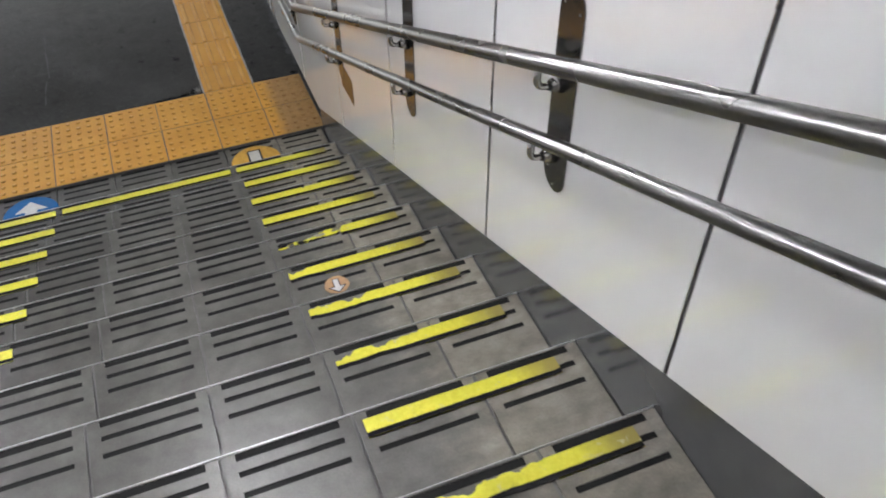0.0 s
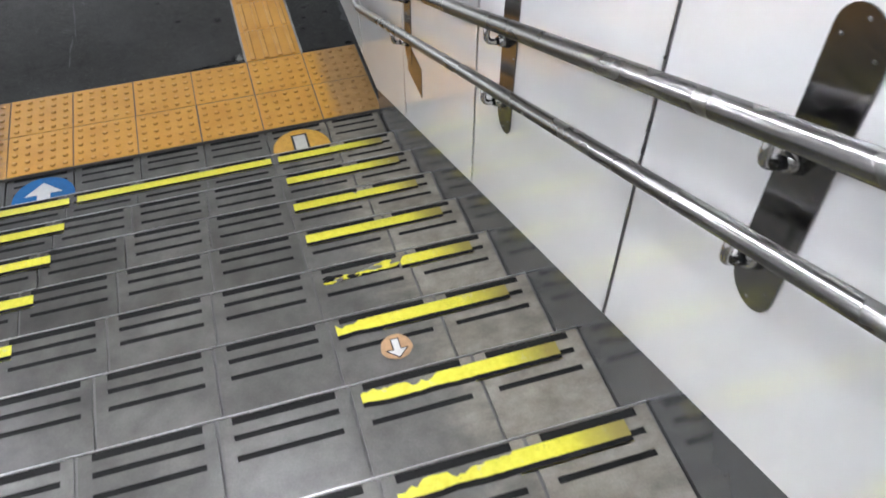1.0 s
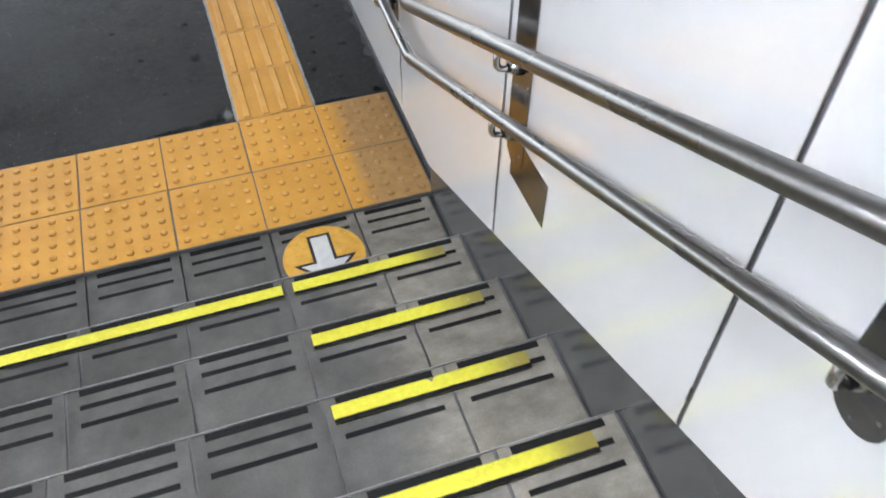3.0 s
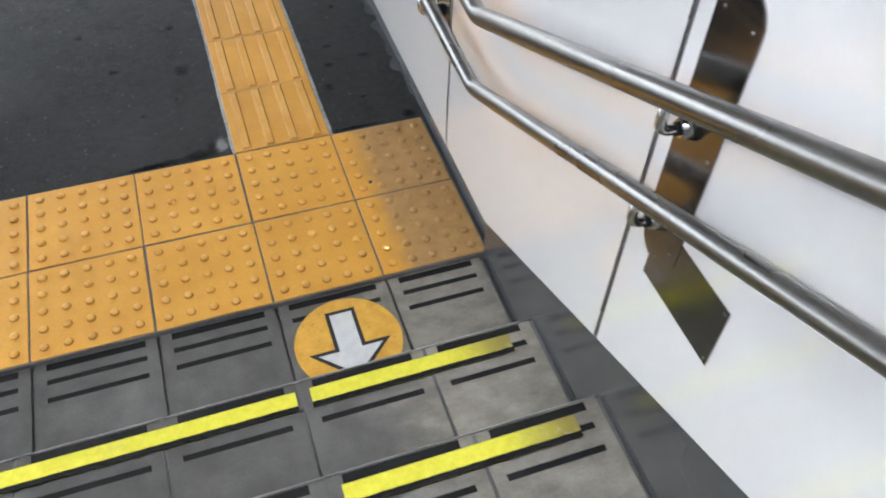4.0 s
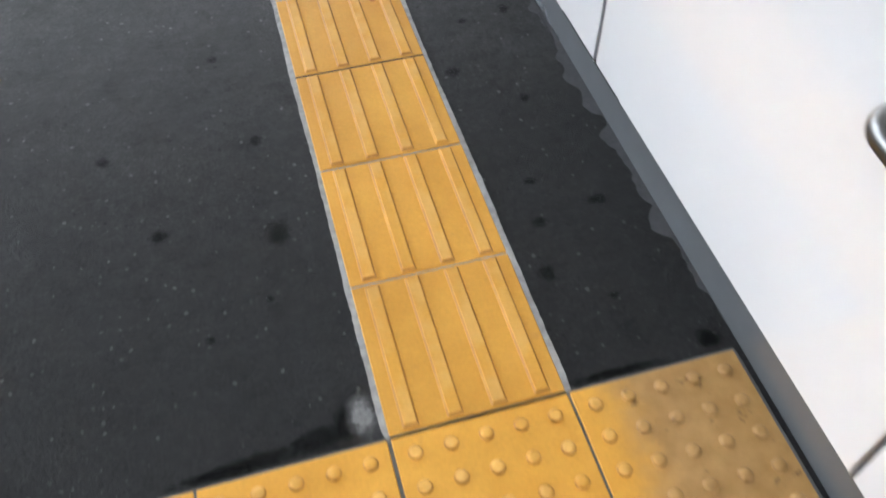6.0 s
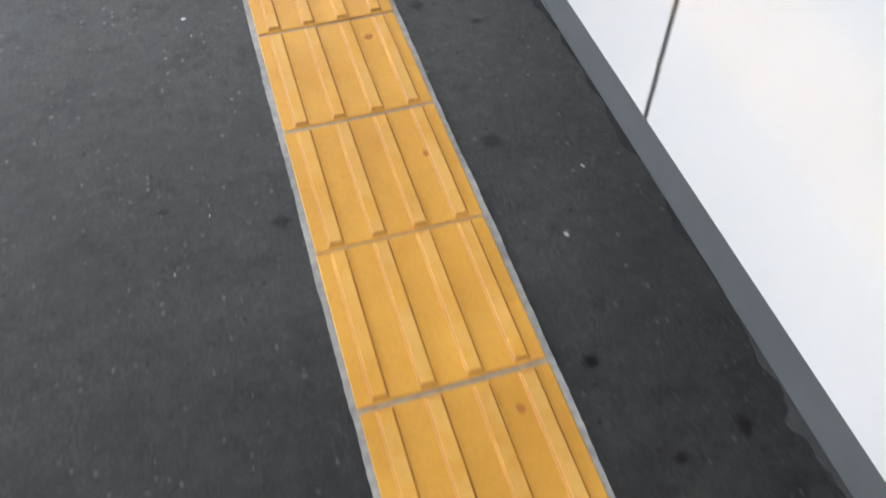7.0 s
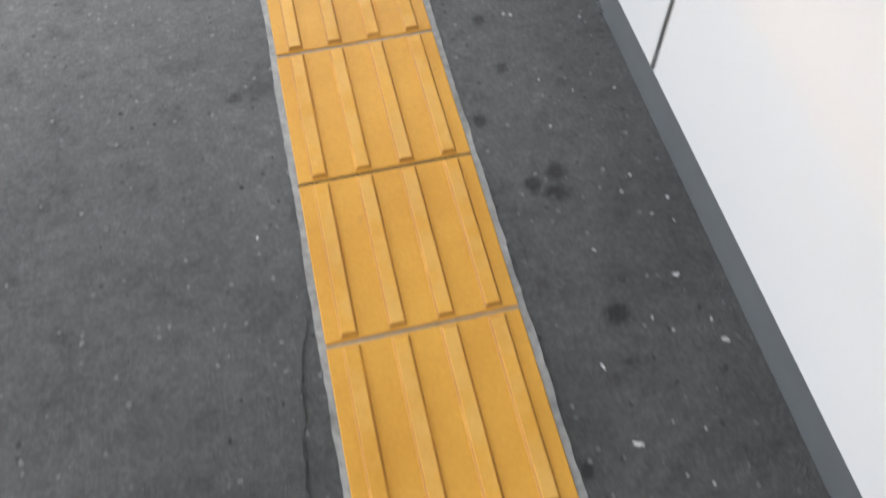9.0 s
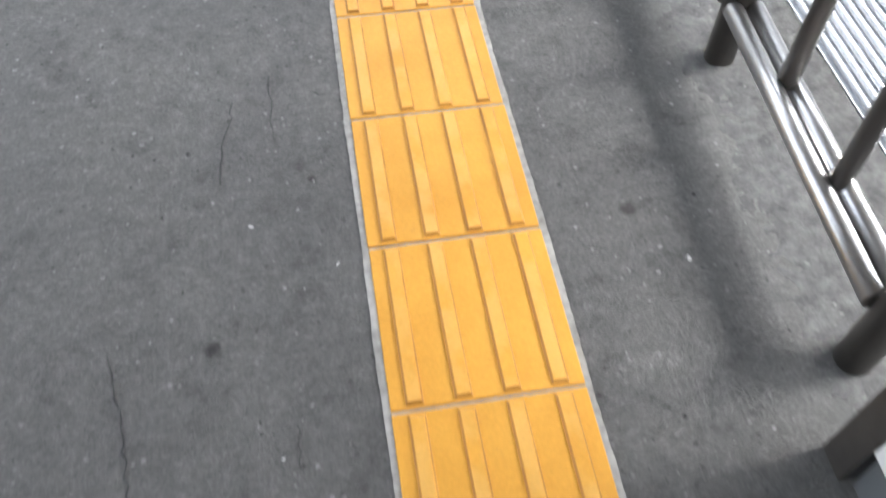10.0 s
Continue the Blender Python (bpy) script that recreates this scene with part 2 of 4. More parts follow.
def make_steel(name, base, rough, stretch=(1, 1, 1), scale=60):
    m, n, l, b = material(name)
    vec, tc, geo = coords(n, l, stretch)
    f = noise_node(n, l, vec, scale, 5, 0.7)
    g = noise_node(n, l, vec, 3, 3)
    l.new(ramp(n, l, f, [(0.3, tuple(c * 0.88 for c in base)), (0.7, tuple(min(1, c * 1.08) for c in base))]), b.inputs["Base Color"])
    b.inputs["Metallic"].default_value = 1.0
    l.new(ramp(n, l, g, [(0.3, max(0.02, rough - 0.05)), (0.7, rough + 0.06)]), b.inputs["Roughness"])
    bump(n, l, b, f, 0.03, 0.0005)
    return m


def make_sticker():
    m, n, l, b = material("sticker_orange")
    vec, tc, geo = coords(n, l)
    f = noise_node(n, l, vec, 35, 6, 0.7)
    c = ramp(n, l, f, [(0.3, (0.60, 0.30, 0.03)), (0.7, (0.80, 0.46, 0.07))])
    s = span(n, l, noise_node(n, l, vec, 80, 4), 0.62, 0.68)
    l.new(mix(n, l, maths(n, l, 'MULTIPLY', s, 0.5), c, (0.36, 0.20, 0.06)), b.inputs["Base Color"])
    b.inputs["Roughness"].default_value = 0.45
    bump(n, l, b, f, 0.1, 0.0006)
    return m


def make_rough_asphalt():
    m, n, l, b = material("crumbling_asphalt")
    vec, tc, geo = coords(n, l)
    coarse = noise_node(n, l, vec, 26, 6, 0.75)
    fine = noise_node(n, l, vec, 210, 4, 0.7)
    col = ramp(n, l, coarse, [(0.30, (0.030, 0.030, 0.030)), (0.5, (0.098, 0.098, 0.096)), (0.72, (0.175, 0.175, 0.170))])
    col = mix(n, l, 0.6, col, ramp(n, l, fine, [(0.3, 0.6), (0.7, 1.4)]), 'MULTIPLY')
    chip = span(n, l, noise_node(n, l, vec, 75, 3, 0.6), 0.66, 0.72)
    col = mix(n, l, maths(n, l, 'MULTIPLY', chip, 0.55), col, (0.30, 0.30, 0.29))
    l.new(col, b.inputs["Base Color"])
    b.inputs["Roughness"].default_value = 0.72
    bump(n, l, b, maths(n, l, 'ADD', coarse, maths(n, l, 'MULTIPLY', fine, 0.5)), 0.9, 0.006)
    return m


ROUGH = make_rough_asphalt()
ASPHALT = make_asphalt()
TACTILE = make_tactile("tactile_yellow", False)
TACTILE_DIRTY = make_tactile("tactile_yellow_soiled", True)
STAIR_TILE = make_stair_tile()
TAPE = make_strip_yellow()
PANEL = make_panel()
GRIP = plain("grip_rubber_black", (0.016, 0.016, 0.016), 0.7, 0, 0.3, 150, 0.3)
GRIP.node_tree.nodes["Principled BSDF"].inputs["Specular IOR Level"].default_value = 0.15
GROUT = plain("joint_mortar_grey", (0.125, 0.122, 0.115), 0.85, 0, 0.35, 90, 0.5)
JOINT = plain("joint_mortar_pale", (0.21, 0.207, 0.196), 0.85, 0, 0.4, 80, 0.6)
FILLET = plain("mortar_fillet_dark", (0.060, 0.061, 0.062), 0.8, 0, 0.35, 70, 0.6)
MORTAR = plain("mortar_edge_light", (0.34, 0.335, 0.32), 0.85, 0, 0.5, 60, 0.8)
CONCRETE = plain("stair_concrete", (0.16, 0.155, 0.15), 0.8, 0, 0.2, 40, 0.4)
NOSE = make_steel("nosing_aluminium", (0.62, 0.62, 0.62), 0.38)
RAIL = make_steel("handrail_stainless", (0.27, 0.266, 0.26), 0.28, (1, 1, 1), 90)
BRIGHT = make_steel("bracket_chrome", (0.62, 0.61, 0.60), 0.12)
PLATE = make_steel("backplate_mirror_stainless", (0.20, 0.195, 0.19), 0.20, (1, 1.5, 14), 6)
BASE_STEEL = plain("skirting_grey_steel", (0.29, 0.308, 0.322), 0.22, 0.6, 0.10, 9, 0.03)
TRIM = make_steel("joint_trim_aluminium", (0.62, 0.62, 0.62), 0.3)
DARK_JOINT = plain("joint_shadow_gasket", (0.11, 0.11, 0.115), 0.7)
# same steel as the level skirting, darkened for the dimmer stair light
STRINGER = plain("stringer_shaded_steel", (0.165, 0.17, 0.176), 0.18, 0.6, 0.10, 12, 0.03)
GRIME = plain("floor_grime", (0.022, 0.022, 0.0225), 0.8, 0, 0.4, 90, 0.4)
SCUFF = plain("pale_scuff", (0.060, 0.060, 0.062), 0.7, 0, 0.5, 60, 0.2)
POST = plain("post_brown_bronze", (0.095, 0.086, 0.078), 0.40, 0.6, 0.2, 60, 0.1)
GALV = make_steel("grating_galvanised", (0.74, 0.76, 0.78), 0.38)
ORANGE = make_sticker()
BLUE = plain("sticker_blue", (0.001, 0.125, 0.37), 0.45, 0, 0.2, 50, 0.1)
BLUE.node_tree.nodes["Principled BSDF"].inputs["Specular IOR Level"].default_value = 0.2
WHITE_FILM = plain("sticker_white", (0.66, 0.66, 0.65), 0.5, 0, 0.15, 60, 0.1)
BLACK_FILM = plain("sticker_black", (0.018, 0.018, 0.018), 0.5, 0, 0.2, 60, 0.1)


def stain_film(name, colour, strength, rough=0.65):
    """A thin film that fades out towards its ragged rim."""
    m, n, l, b = material(name)
    vec, tc, geo = coords(n, l)
    gen = n.new("ShaderNodeVectorMath")
    gen.operation = 'SUBTRACT'
    l.new(tc.outputs["Generated"], gen.inputs[0])
    gen.inputs[1].default_value = (0.5, 0.5, 0.5)
    flat = n.new("ShaderNodeVectorMath")
    flat.operation = 'MULTIPLY'
    l.new(gen.outputs[0], flat.inputs[0])
    flat.inputs[1].default_value = (1, 1, 0)
    ln = n.new("ShaderNodeVectorMath")
    ln.operation = 'LENGTH'
    l.new(flat.outputs[0], ln.inputs[0])
    away = maths(n, l, 'ADD', ln.outputs["Value"], maths(n, l, 'MULTIPLY_ADD', noise_node(n, l, vec, 70, 5, 0.7), 0.60, -0.30))
    cover = maths(n, l, 'SUBTRACT', 1.0, span(n, l, away, 0.14, 0.48))
    l.new(maths(n, l, 'MULTIPLY', cover, strength), b.inputs["Alpha"])
    f = noise_node(n, l, vec, 120, 4)
    l.new(ramp(n, l, f, [(0.3, tuple(c * 0.7 for c in colour)), (0.7, tuple(c * 1.3 for c in colour))]), b.inputs["Base Color"])
    b.inputs["Roughness"].default_value = rough
    b.inputs["Specular IOR Level"].default_value = 0.12
    return m


GUM_SPOT = stain_film("gum_spot_dark", (0.0085, 0.0085, 0.009), 0.55)
# paler copy past y 1.9, following the asphalt's brightened outdoor colour
GUM_SPOT_PALER = stain_film("gum_spot_paler", (0.024, 0.024, 0.024), 0.42)
MORTAR_FILM = stain_film("mortar_film", (0.26, 0.26, 0.25), 0.75, 0.85)
TAR_FILM = stain_film("tar_film", (0.006, 0.006, 0.006), 0.85, 0.5)
GUM_FADED = plain("gum_faded", (0.034, 0.034, 0.034), 0.7, 0, 0.3, 120, 0.2)
ORANGE_WORN = plain("sticker_orange_worn", (0.55, 0.33, 0.17), 0.6, 0, 0.35, 70, 0.2)
SPECK = plain("paper_white", (0.72, 0.72, 0.70), 0.7, 0, 0.1, 120, 0.2)
PALE = plain("pale_stain", (0.17, 0.17, 0.165), 0.8, 0, 0.2, 90, 0.2)
BROWN = plain("rust_spot_brown", (0.42, 0.15, 0.02), 0.6, 0, 0.2, 120, 0.1)
LABEL = plain("label_white", (0.70, 0.70, 0.68), 0.4, 0, 0.06, 50, 0.0)
FAR_WALL = plain("far_wall_grey", (0.25, 0.248, 0.242), 0.5, 0, 0.1, 6, 0.1)
ROOF = plain("roof_panel_pale", (0.66, 0.66, 0.65), 0.7, 0, 0.1, 5, 0.1)
HOUSING = plain("lamp_housing_white", (0.72, 0.72, 0.70), 0.4, 0, 0.05, 30, 0.0)

GLOW, gn, gl, gb = material("lamp_tube_light")
gb.inputs["Emission Color"].default_value = (0.905, 0.915, 1.0, 1)
gb.inputs["Emission Strength"].default_value = LAMP_GLOW


# ---------------------------------------------------------------- mesh helpers
def part(name, bm, mat, parent=None, label=""):
    me = bpy.data.meshes.new(name)
    bm.normal_update()
    bm.to_mesh(me)
    bm.free()
    for x in (mat if isinstance(mat, (list, tuple)) else [mat]):
        me.materials.append(x)
    ob = new(name, me)
    if parent is not None:
        ob.parent = parent
    if label:
        ob["label"] = label
    return ob


def shared(name, me, parent, at=(0, 0, 0), turn=0.0):
    ob = new(name, me)
    ob.parent = parent
    ob.location = at
    ob.rotation_euler = (0, 0, turn)
    return ob


def mesh_of(bm, name, mat):
    me = bpy.data.meshes.new(name)
    bm.normal_update()
    bm.to_mesh(me)
    bm.free()
    for x in (mat if isinstance(mat, (list, tuple)) else [mat]):
        me.materials.append(x)
    return me


def empty(name, at=(0, 0, 0)):
    ob = new(name)
    ob.location = at
    ob.empty_display_size = 0.1
    return ob


def box(bm, x0, x1, y0, y1, z0, z1, bevel=0.0, seg=2):
    r = bmesh.ops.create_cube(bm, size=1.0, matrix=Matrix.Translation(((x0 + x1) / 2, (y0 + y1) / 2, (z0 + z1) / 2))
                              @ Matrix.Diagonal((x1 - x0, y1 - y0, z1 - z0, 1)))
    if bevel:
        es = list({e for v in r["verts"] for e in v.link_edges})
        bmesh.ops.bevel(bm, geom=es, offset=bevel, segments=seg, profile=0.5, affect='EDGES')
    return r


def prism(bm, outline, axis, a, b):
    """A closed outline pulled along an axis from a to b. For axis x the outline is (y, z), for z it is (x, y)."""
    def at(p, s):
        return (s, p[0], p[1]) if axis == 'x' else (p[0], s, p[1]) if axis == 'y' else (p[0], p[1], s)
    lo = [bm.verts.new(at(p, a)) for p in outline]
    hi = [bm.verts.new(at(p, b)) for p in outline]
    bm.faces.new(lo)
    bm.faces.new(list(reversed(hi)))
    for i in range(len(lo)):
        j = (i + 1) % len(lo)
        bm.faces.new((lo[i], hi[i], hi[j], lo[j]))
    bmesh.ops.recalc_face_normals(bm, faces=bm.faces[:])


def tube(bm, pts, radius, sides=16, cap=True):
    """A round tube along a line of points, mitred at its bends."""
    pts = [Vector(p) for p in pts]
    rings = []
    up = Vector((0, 0, 1))
    ref = None
    for i, p in enumerate(pts):
        d0 = (p - pts[i - 1]).normalized() if i else (pts[1] - p).normalized()
        d1 = (pts[i + 1] - p).normalized() if i < len(pts) - 1 else d0
        d = (d0 + d1).normalized()
        if ref is None:
            ref = d.orthogonal().normalized()
        ref = (ref - d * ref.dot(d)).normalized()
        side = d.cross(ref)
        k = 1.0 / max(0.5, d.dot(d0))
        bend = (d1 - d0)
        ring = []
        for s in range(sides):
            a = 2 * math.pi * s / sides
            off = ref * math.cos(a) + side * math.sin(a)
            if bend.length > 1e-4:
                bn = bend.normalized()
                off = off + bn * off.dot(bn) * (k - 1)
            ring.append(bm.verts.new(p + off * radius))
        rings.append(ring)
    for r0, r1 in zip(rings, rings[1:]):
        for s in range(sides):
            f = bm.faces.new((r0[s], r0[(s + 1) % sides], r1[(s + 1) % sides], r1[s]))
            f.smooth = True
    if cap:
        bm.faces.new(list(reversed(rings[0])))
        bm.faces.new(rings[-1])
    bmesh.ops.recalc_face_normals(bm, faces=bm.faces[:])


def arc(p0, corner, p1, r, n=6):
    """Points of a rounded corner between two straight runs."""
    c = Vector(corner)
    a = (Vector(p0) - c).normalized()
    b = (Vector(p1) - c).normalized()
    s, e = c + a * r, c + b * r
    return [(1 - t) ** 2 * s + 2 * t * (1 - t) * c + t * t * e for t in (i / n for i in range(n + 1))]


def disc_outline(cx, cy, r, n=40, wobble=0.0, seed=0):
    rng = random.Random(seed)
    ph = [rng.uniform(0, 6.28) for _ in range(4)]
    out = []
    for i in range(n):
        a = 2 * math.pi * i / n
        k = 1 + wobble * (math.sin(2 * a + ph[0]) + 0.6 * math.sin(3 * a + ph[1]) + 0.5 * math.sin(5 * a + ph[2]) + 0.3 * math.sin(9 * a + ph[3]))
        out.append((cx + r * k * math.cos(a), cy + r * k * math.sin(a)))
    return out


# ---------------------------------------------------------------- ground
bm = bmesh.new()
xs = [-60, -20, -8] + [-3.5 + 0.25 * i for i in range(21)] + [3, 8, 20, 60]
ys = [-60, -20, -8, -3, -0.012, -0.006, 0.02] + [0.25 * i for i in range(1, 41)] + [13, 20, 60]
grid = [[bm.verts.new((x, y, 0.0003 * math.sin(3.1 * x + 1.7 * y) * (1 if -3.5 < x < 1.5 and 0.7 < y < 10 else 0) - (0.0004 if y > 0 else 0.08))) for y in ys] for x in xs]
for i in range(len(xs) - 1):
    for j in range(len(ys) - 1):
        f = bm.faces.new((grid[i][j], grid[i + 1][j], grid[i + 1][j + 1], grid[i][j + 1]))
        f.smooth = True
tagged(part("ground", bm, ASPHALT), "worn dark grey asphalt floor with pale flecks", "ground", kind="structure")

# ---------------------------------------------------------------- stairs
stairs = empty("stairs")
tagged(stairs, "grey tiled staircase with black grip lines and worn yellow tape", "stairs", kind="structure")
STEPS = 16
# left edge out of view; widened so lamps can face the panel wall
LEFT = -4.391
bm = bmesh.new()
out = [(-0.004, -0.05), (-0.004, -0.024)]
for k in range(1, STEPS + 1):
    y, z = nosing(k)
    out.append((y - 0.006, (nosing(k - 1)[1] if k > 1 else -0.012) - 0.012))
    out.append((y - 0.006, z - 0.0022))
out += [(-9.0, nosing(STEPS)[1] - 0.0022), (-9.0, -0.05)]
prism(bm, out, 'x', LEFT, WALL + 0.01)
part("step_body", bm, CONCRETE, stairs)


def tread_tile(width, depth):
    """A stair tile with three sunken slots near its nosing; its far top edge is at the origin, x runs from 0 to width."""
    m = 0.028
    xc = [0, m, width - m, width]
    yc = [0, -0.002, -0.022, -0.049, -0.064, -0.101, -0.116, -depth]
    slots = {(1, 1), (1, 3), (1, 5)}
    t, low = 0.012, -0.004
    bm = bmesh.new()
    v = {}
    def vert(x, y, z):
        key = (round(x, 5), round(y, 5), round(z, 5))
        if key not in v:
            v[key] = bm.verts.new((x, y, z))
        return v[key]
    for i in range(3):
        for j in range(7):
            z = low if (i, j) in slots else 0.0
            x0, x1, y0, y1 = xc[i], xc[i + 1], yc[j], yc[j + 1]
            bm.faces.new((vert(x0, y1, z), vert(x1, y1, z), vert(x1, y0, z), vert(x0, y0, z)))
            if z:
                for (ax, ay), (bx, by) in (((x0, y0), (x1, y0)), ((x1, y0), (x1, y1)), ((x1, y1), (x0, y1)), ((x0, y1), (x0, y0))):
                    bm.faces.new((vert(ax, ay, 0), vert(bx, by, 0), vert(bx, by, z), vert(ax, ay, z)))
    for x in (0, width):
        bm.faces.new([vert(x, y, 0) for y in yc] + [vert(x, -depth, -t), vert(x, 0, -t)])
    bm.faces.new([vert(x, 0, 0) for x in xc] + [vert(width, 0, -t), vert(0, 0, -t)])
    bm.faces.new([vert(x, -depth, 0) for x in xc] + [vert(width, -depth, -t), vert(0, -depth, -t)])
    bmesh.ops.recalc_face_normals(bm, faces=bm.faces[:])
    return bm


def grip_bar(width, half):
    bm = bmesh.new()
    box(bm, 0.0285, width - 0.0285, -half, half, -0.0038, -0.0006)
    return bm


GAP = 0.008
col_x = [0.2785, 0.004] + [-0.298 - 0.301 * i for i in range(14)] + [LEFT]
widths = [col_x[i] - col_x[i + 1] - GAP for i in range(len(col_x) - 1)]
tile_mesh = {}
for w in sorted({round(w, 4) for w in widths}):
    tile_mesh[w] = (mesh_of(tread_tile(w, TREAD - 0.010), "tread_tile", STAIR_TILE), mesh_of(grip_bar(w, 0.0070), "grip_strip", GRIP), mesh_of(grip_bar(w, 0.0098), "grip_strip", GRIP))
rng = random.Random(4)
for k in range(0, STEPS + 1):
    y, z = nosing(k) if k else (0.001, -0.010)
    for i, w in enumerate(widths):
        w = round(w, 4)
        tl = shared("tread_tile", tile_mesh[w][0], stairs, (col_x[i + 1] + GAP / 2, y - 0.005, z + rng.uniform(-0.0006, 0.0006)))
        if k < 13 and i < 8:
            for oy, which in ((-0.012, 2), (-0.0565, 1), (-0.1085, 1)):
                shared("grip_strip", tile_mesh[w][which], tl, (0, oy, 0))
# bright metal nosing of each step
bm = bmesh.new()
box(bm, LEFT, 0.2795, -0.0034, 0.0, -0.020, 0.0008, 0.0008, 1)
nose_mesh = mesh_of(bm, "nosing_strip", NOSE)
for k in range(1, STEPS + 1):
    y, z = nosing(k)
    shared("nosing_strip", nose_mesh, stairs, (0, y, z))
# riser tiles
bm = bmesh.new()
box(bm, LEFT, 0.279, -0.010, -0.004, -RISE + 0.002, -0.016)
riser_mesh = mesh_of(bm, "riser", STAIR_TILE)
for k in range(2, STEPS + 1):
    y, z = nosing(k)
    shared("riser", riser_mesh, stairs, (0, y, z))
bm = bmesh.new()
box(bm, LEFT, 0.279, -0.3255, -0.3195, -0.011, 0.090)
part("riser", bm, STAIR_TILE, stairs)


def tape(name, x0, x1, k, seed, left_loss=0.0, hole=None):
    """Yellow grip tape across tread k, with a ragged near edge where it has peeled."""
    y, z = nosing(k)
    rng = random.Random(seed)
    n = 60
    lower, upper = [], []
    for i in range(n + 1):
        u = i / n
        x = x0 + (x1 - x0) * u
        a, b = y - 0.0655, y - 0.0285
        w = 0.0008 * math.sin(40 * u + seed) + rng.uniform(-0.0005, 0.0005)
        a += abs(w)
        if left_loss and u < left_loss:
            d = (1 - u / left_loss)
            rough_edge = noise.noise((seed * 3.1, u * 9, 0.5)) + 0.6 * noise.noise((seed * 1.7, u * 31, 2.5)) + 0.35 * noise.noise((seed, u * 90, 4.5))
            bite = max(0.0, 0.9 * rough_edge + 0.75 * d - 0.15)
            b -= 0.020 * min(1.25, bite)
            a += 0.006 * max(0, math.sin(17 * u + 2 * seed)) * d
        if hole and abs(u - hole) < 0.02:
            b -= 0.012 * (1 - abs(u - hole) / 0.02)
        lower.append((x, a))
        upper.append((x, max(b, a + 0.002)))
    bm = bmesh.new()
    lo0 = [bm.verts.new((x, yy, z + 0.0008)) for x, yy in lower]
    up0 = [bm.verts.new((x, yy, z + 0.0008)) for x, yy in upper]
    lo1 = [bm.verts.new((x, yy, z + 0.0030)) for x, yy in lower]
    up1 = [bm.verts.new((x, yy, z + 0.0030)) for x, yy in upper]
    for i in range(n):
        bm.faces.new((lo1[i], lo1[i + 1], up1[i + 1], up1[i]))
        bm.faces.new((lo0[i], lo0[i + 1], lo1[i + 1], lo1[i]))
        bm.faces.new((up1[i], up1[i + 1], up0[i + 1], up0[i]))
    bm.faces.new((lo0[0], lo1[0], up1[0], up0[0]))
    bm.faces.new((lo0[-1], up0[-1], up1[-1], lo1[-1]))
    bmesh.ops.recalc_face_normals(bm, faces=bm.faces[:])
    ob = part(name, bm, TAPE)
    back = bmesh.new()
    rows = [((x, a - 0.0125, z + 0.0004), (x, b + (0.0012 if not (left_loss and i < left_loss * n) else 0.0), z + 0.0004)) for i, ((x, a), (_, b)) in enumerate(zip(lower, upper))]
    vs = [(back.verts.new(p), back.verts.new(q)) for p, q in rows]
    vt = [(back.verts.new((p[0], p[1], p[2] + 0.0011)), back.verts.new((q[0], q[1], q[2] + 0.0011))) for p, q in rows]
    for i in range(n):
        back.faces.new((vt[i][0], vt[i + 1][0], vt[i + 1][1], vt[i][1]))
        back.faces.new((vs[i][0], vs[i + 1][0], vt[i + 1][0], vt[i][0]))
    part("backing", back, GRIP, ob, "black tape backing")
    edge = bmesh.new()
    keep = 0 if not left_loss else int(left_loss * n)
    e0 = [(edge.verts.new((x, a - 0.0152, z + 0.0018)), edge.verts.new((x, a - 0.0125 + 0.0004 * math.sin(i * 1.3 + seed), z + 0.0018))) for i, (x, a) in enumerate(lower) if i >= keep]
    for i in range(len(e0) - 1):
        edge.faces.new((e0[i][0], e0[i + 1][0], e0[i + 1][1], e0[i][1]))
    bmesh.ops.solidify(edge, geom=edge.faces[:], thickness=0.0012)
    part("edge_line", edge, TAPE, ob, "thin yellow edge of the tape")
    worn = left_loss > 0
    return tagged(ob, "peeling yellow grip tape stuck across a stair tread" if worn else "yellow grip tape stuck across a stair tread", "grip tape", "yellow tapes on the stairs")


for k in range(1, 13):
    if k == 5:
        tape("grip_tape", -0.022, 0.210, k, 5, 0.10)
    else:
        tape("grip_tape", -0.279 + 0.004 * (k % 3), 0.210 + 0.004 * ((k * 7) % 3 - 1), k, k, {6: 0.25, 7: 0.55, 8: 0.5, 10: 0.6}.get(k, 0.0), {3: 0.5}.get(k))
    tape("grip_tape", -1.66, -1.160 - (0.026 if k == 1 else 0), k, k + 30)
tape("grip_tape", -1.153, -0.308, 1, 77)
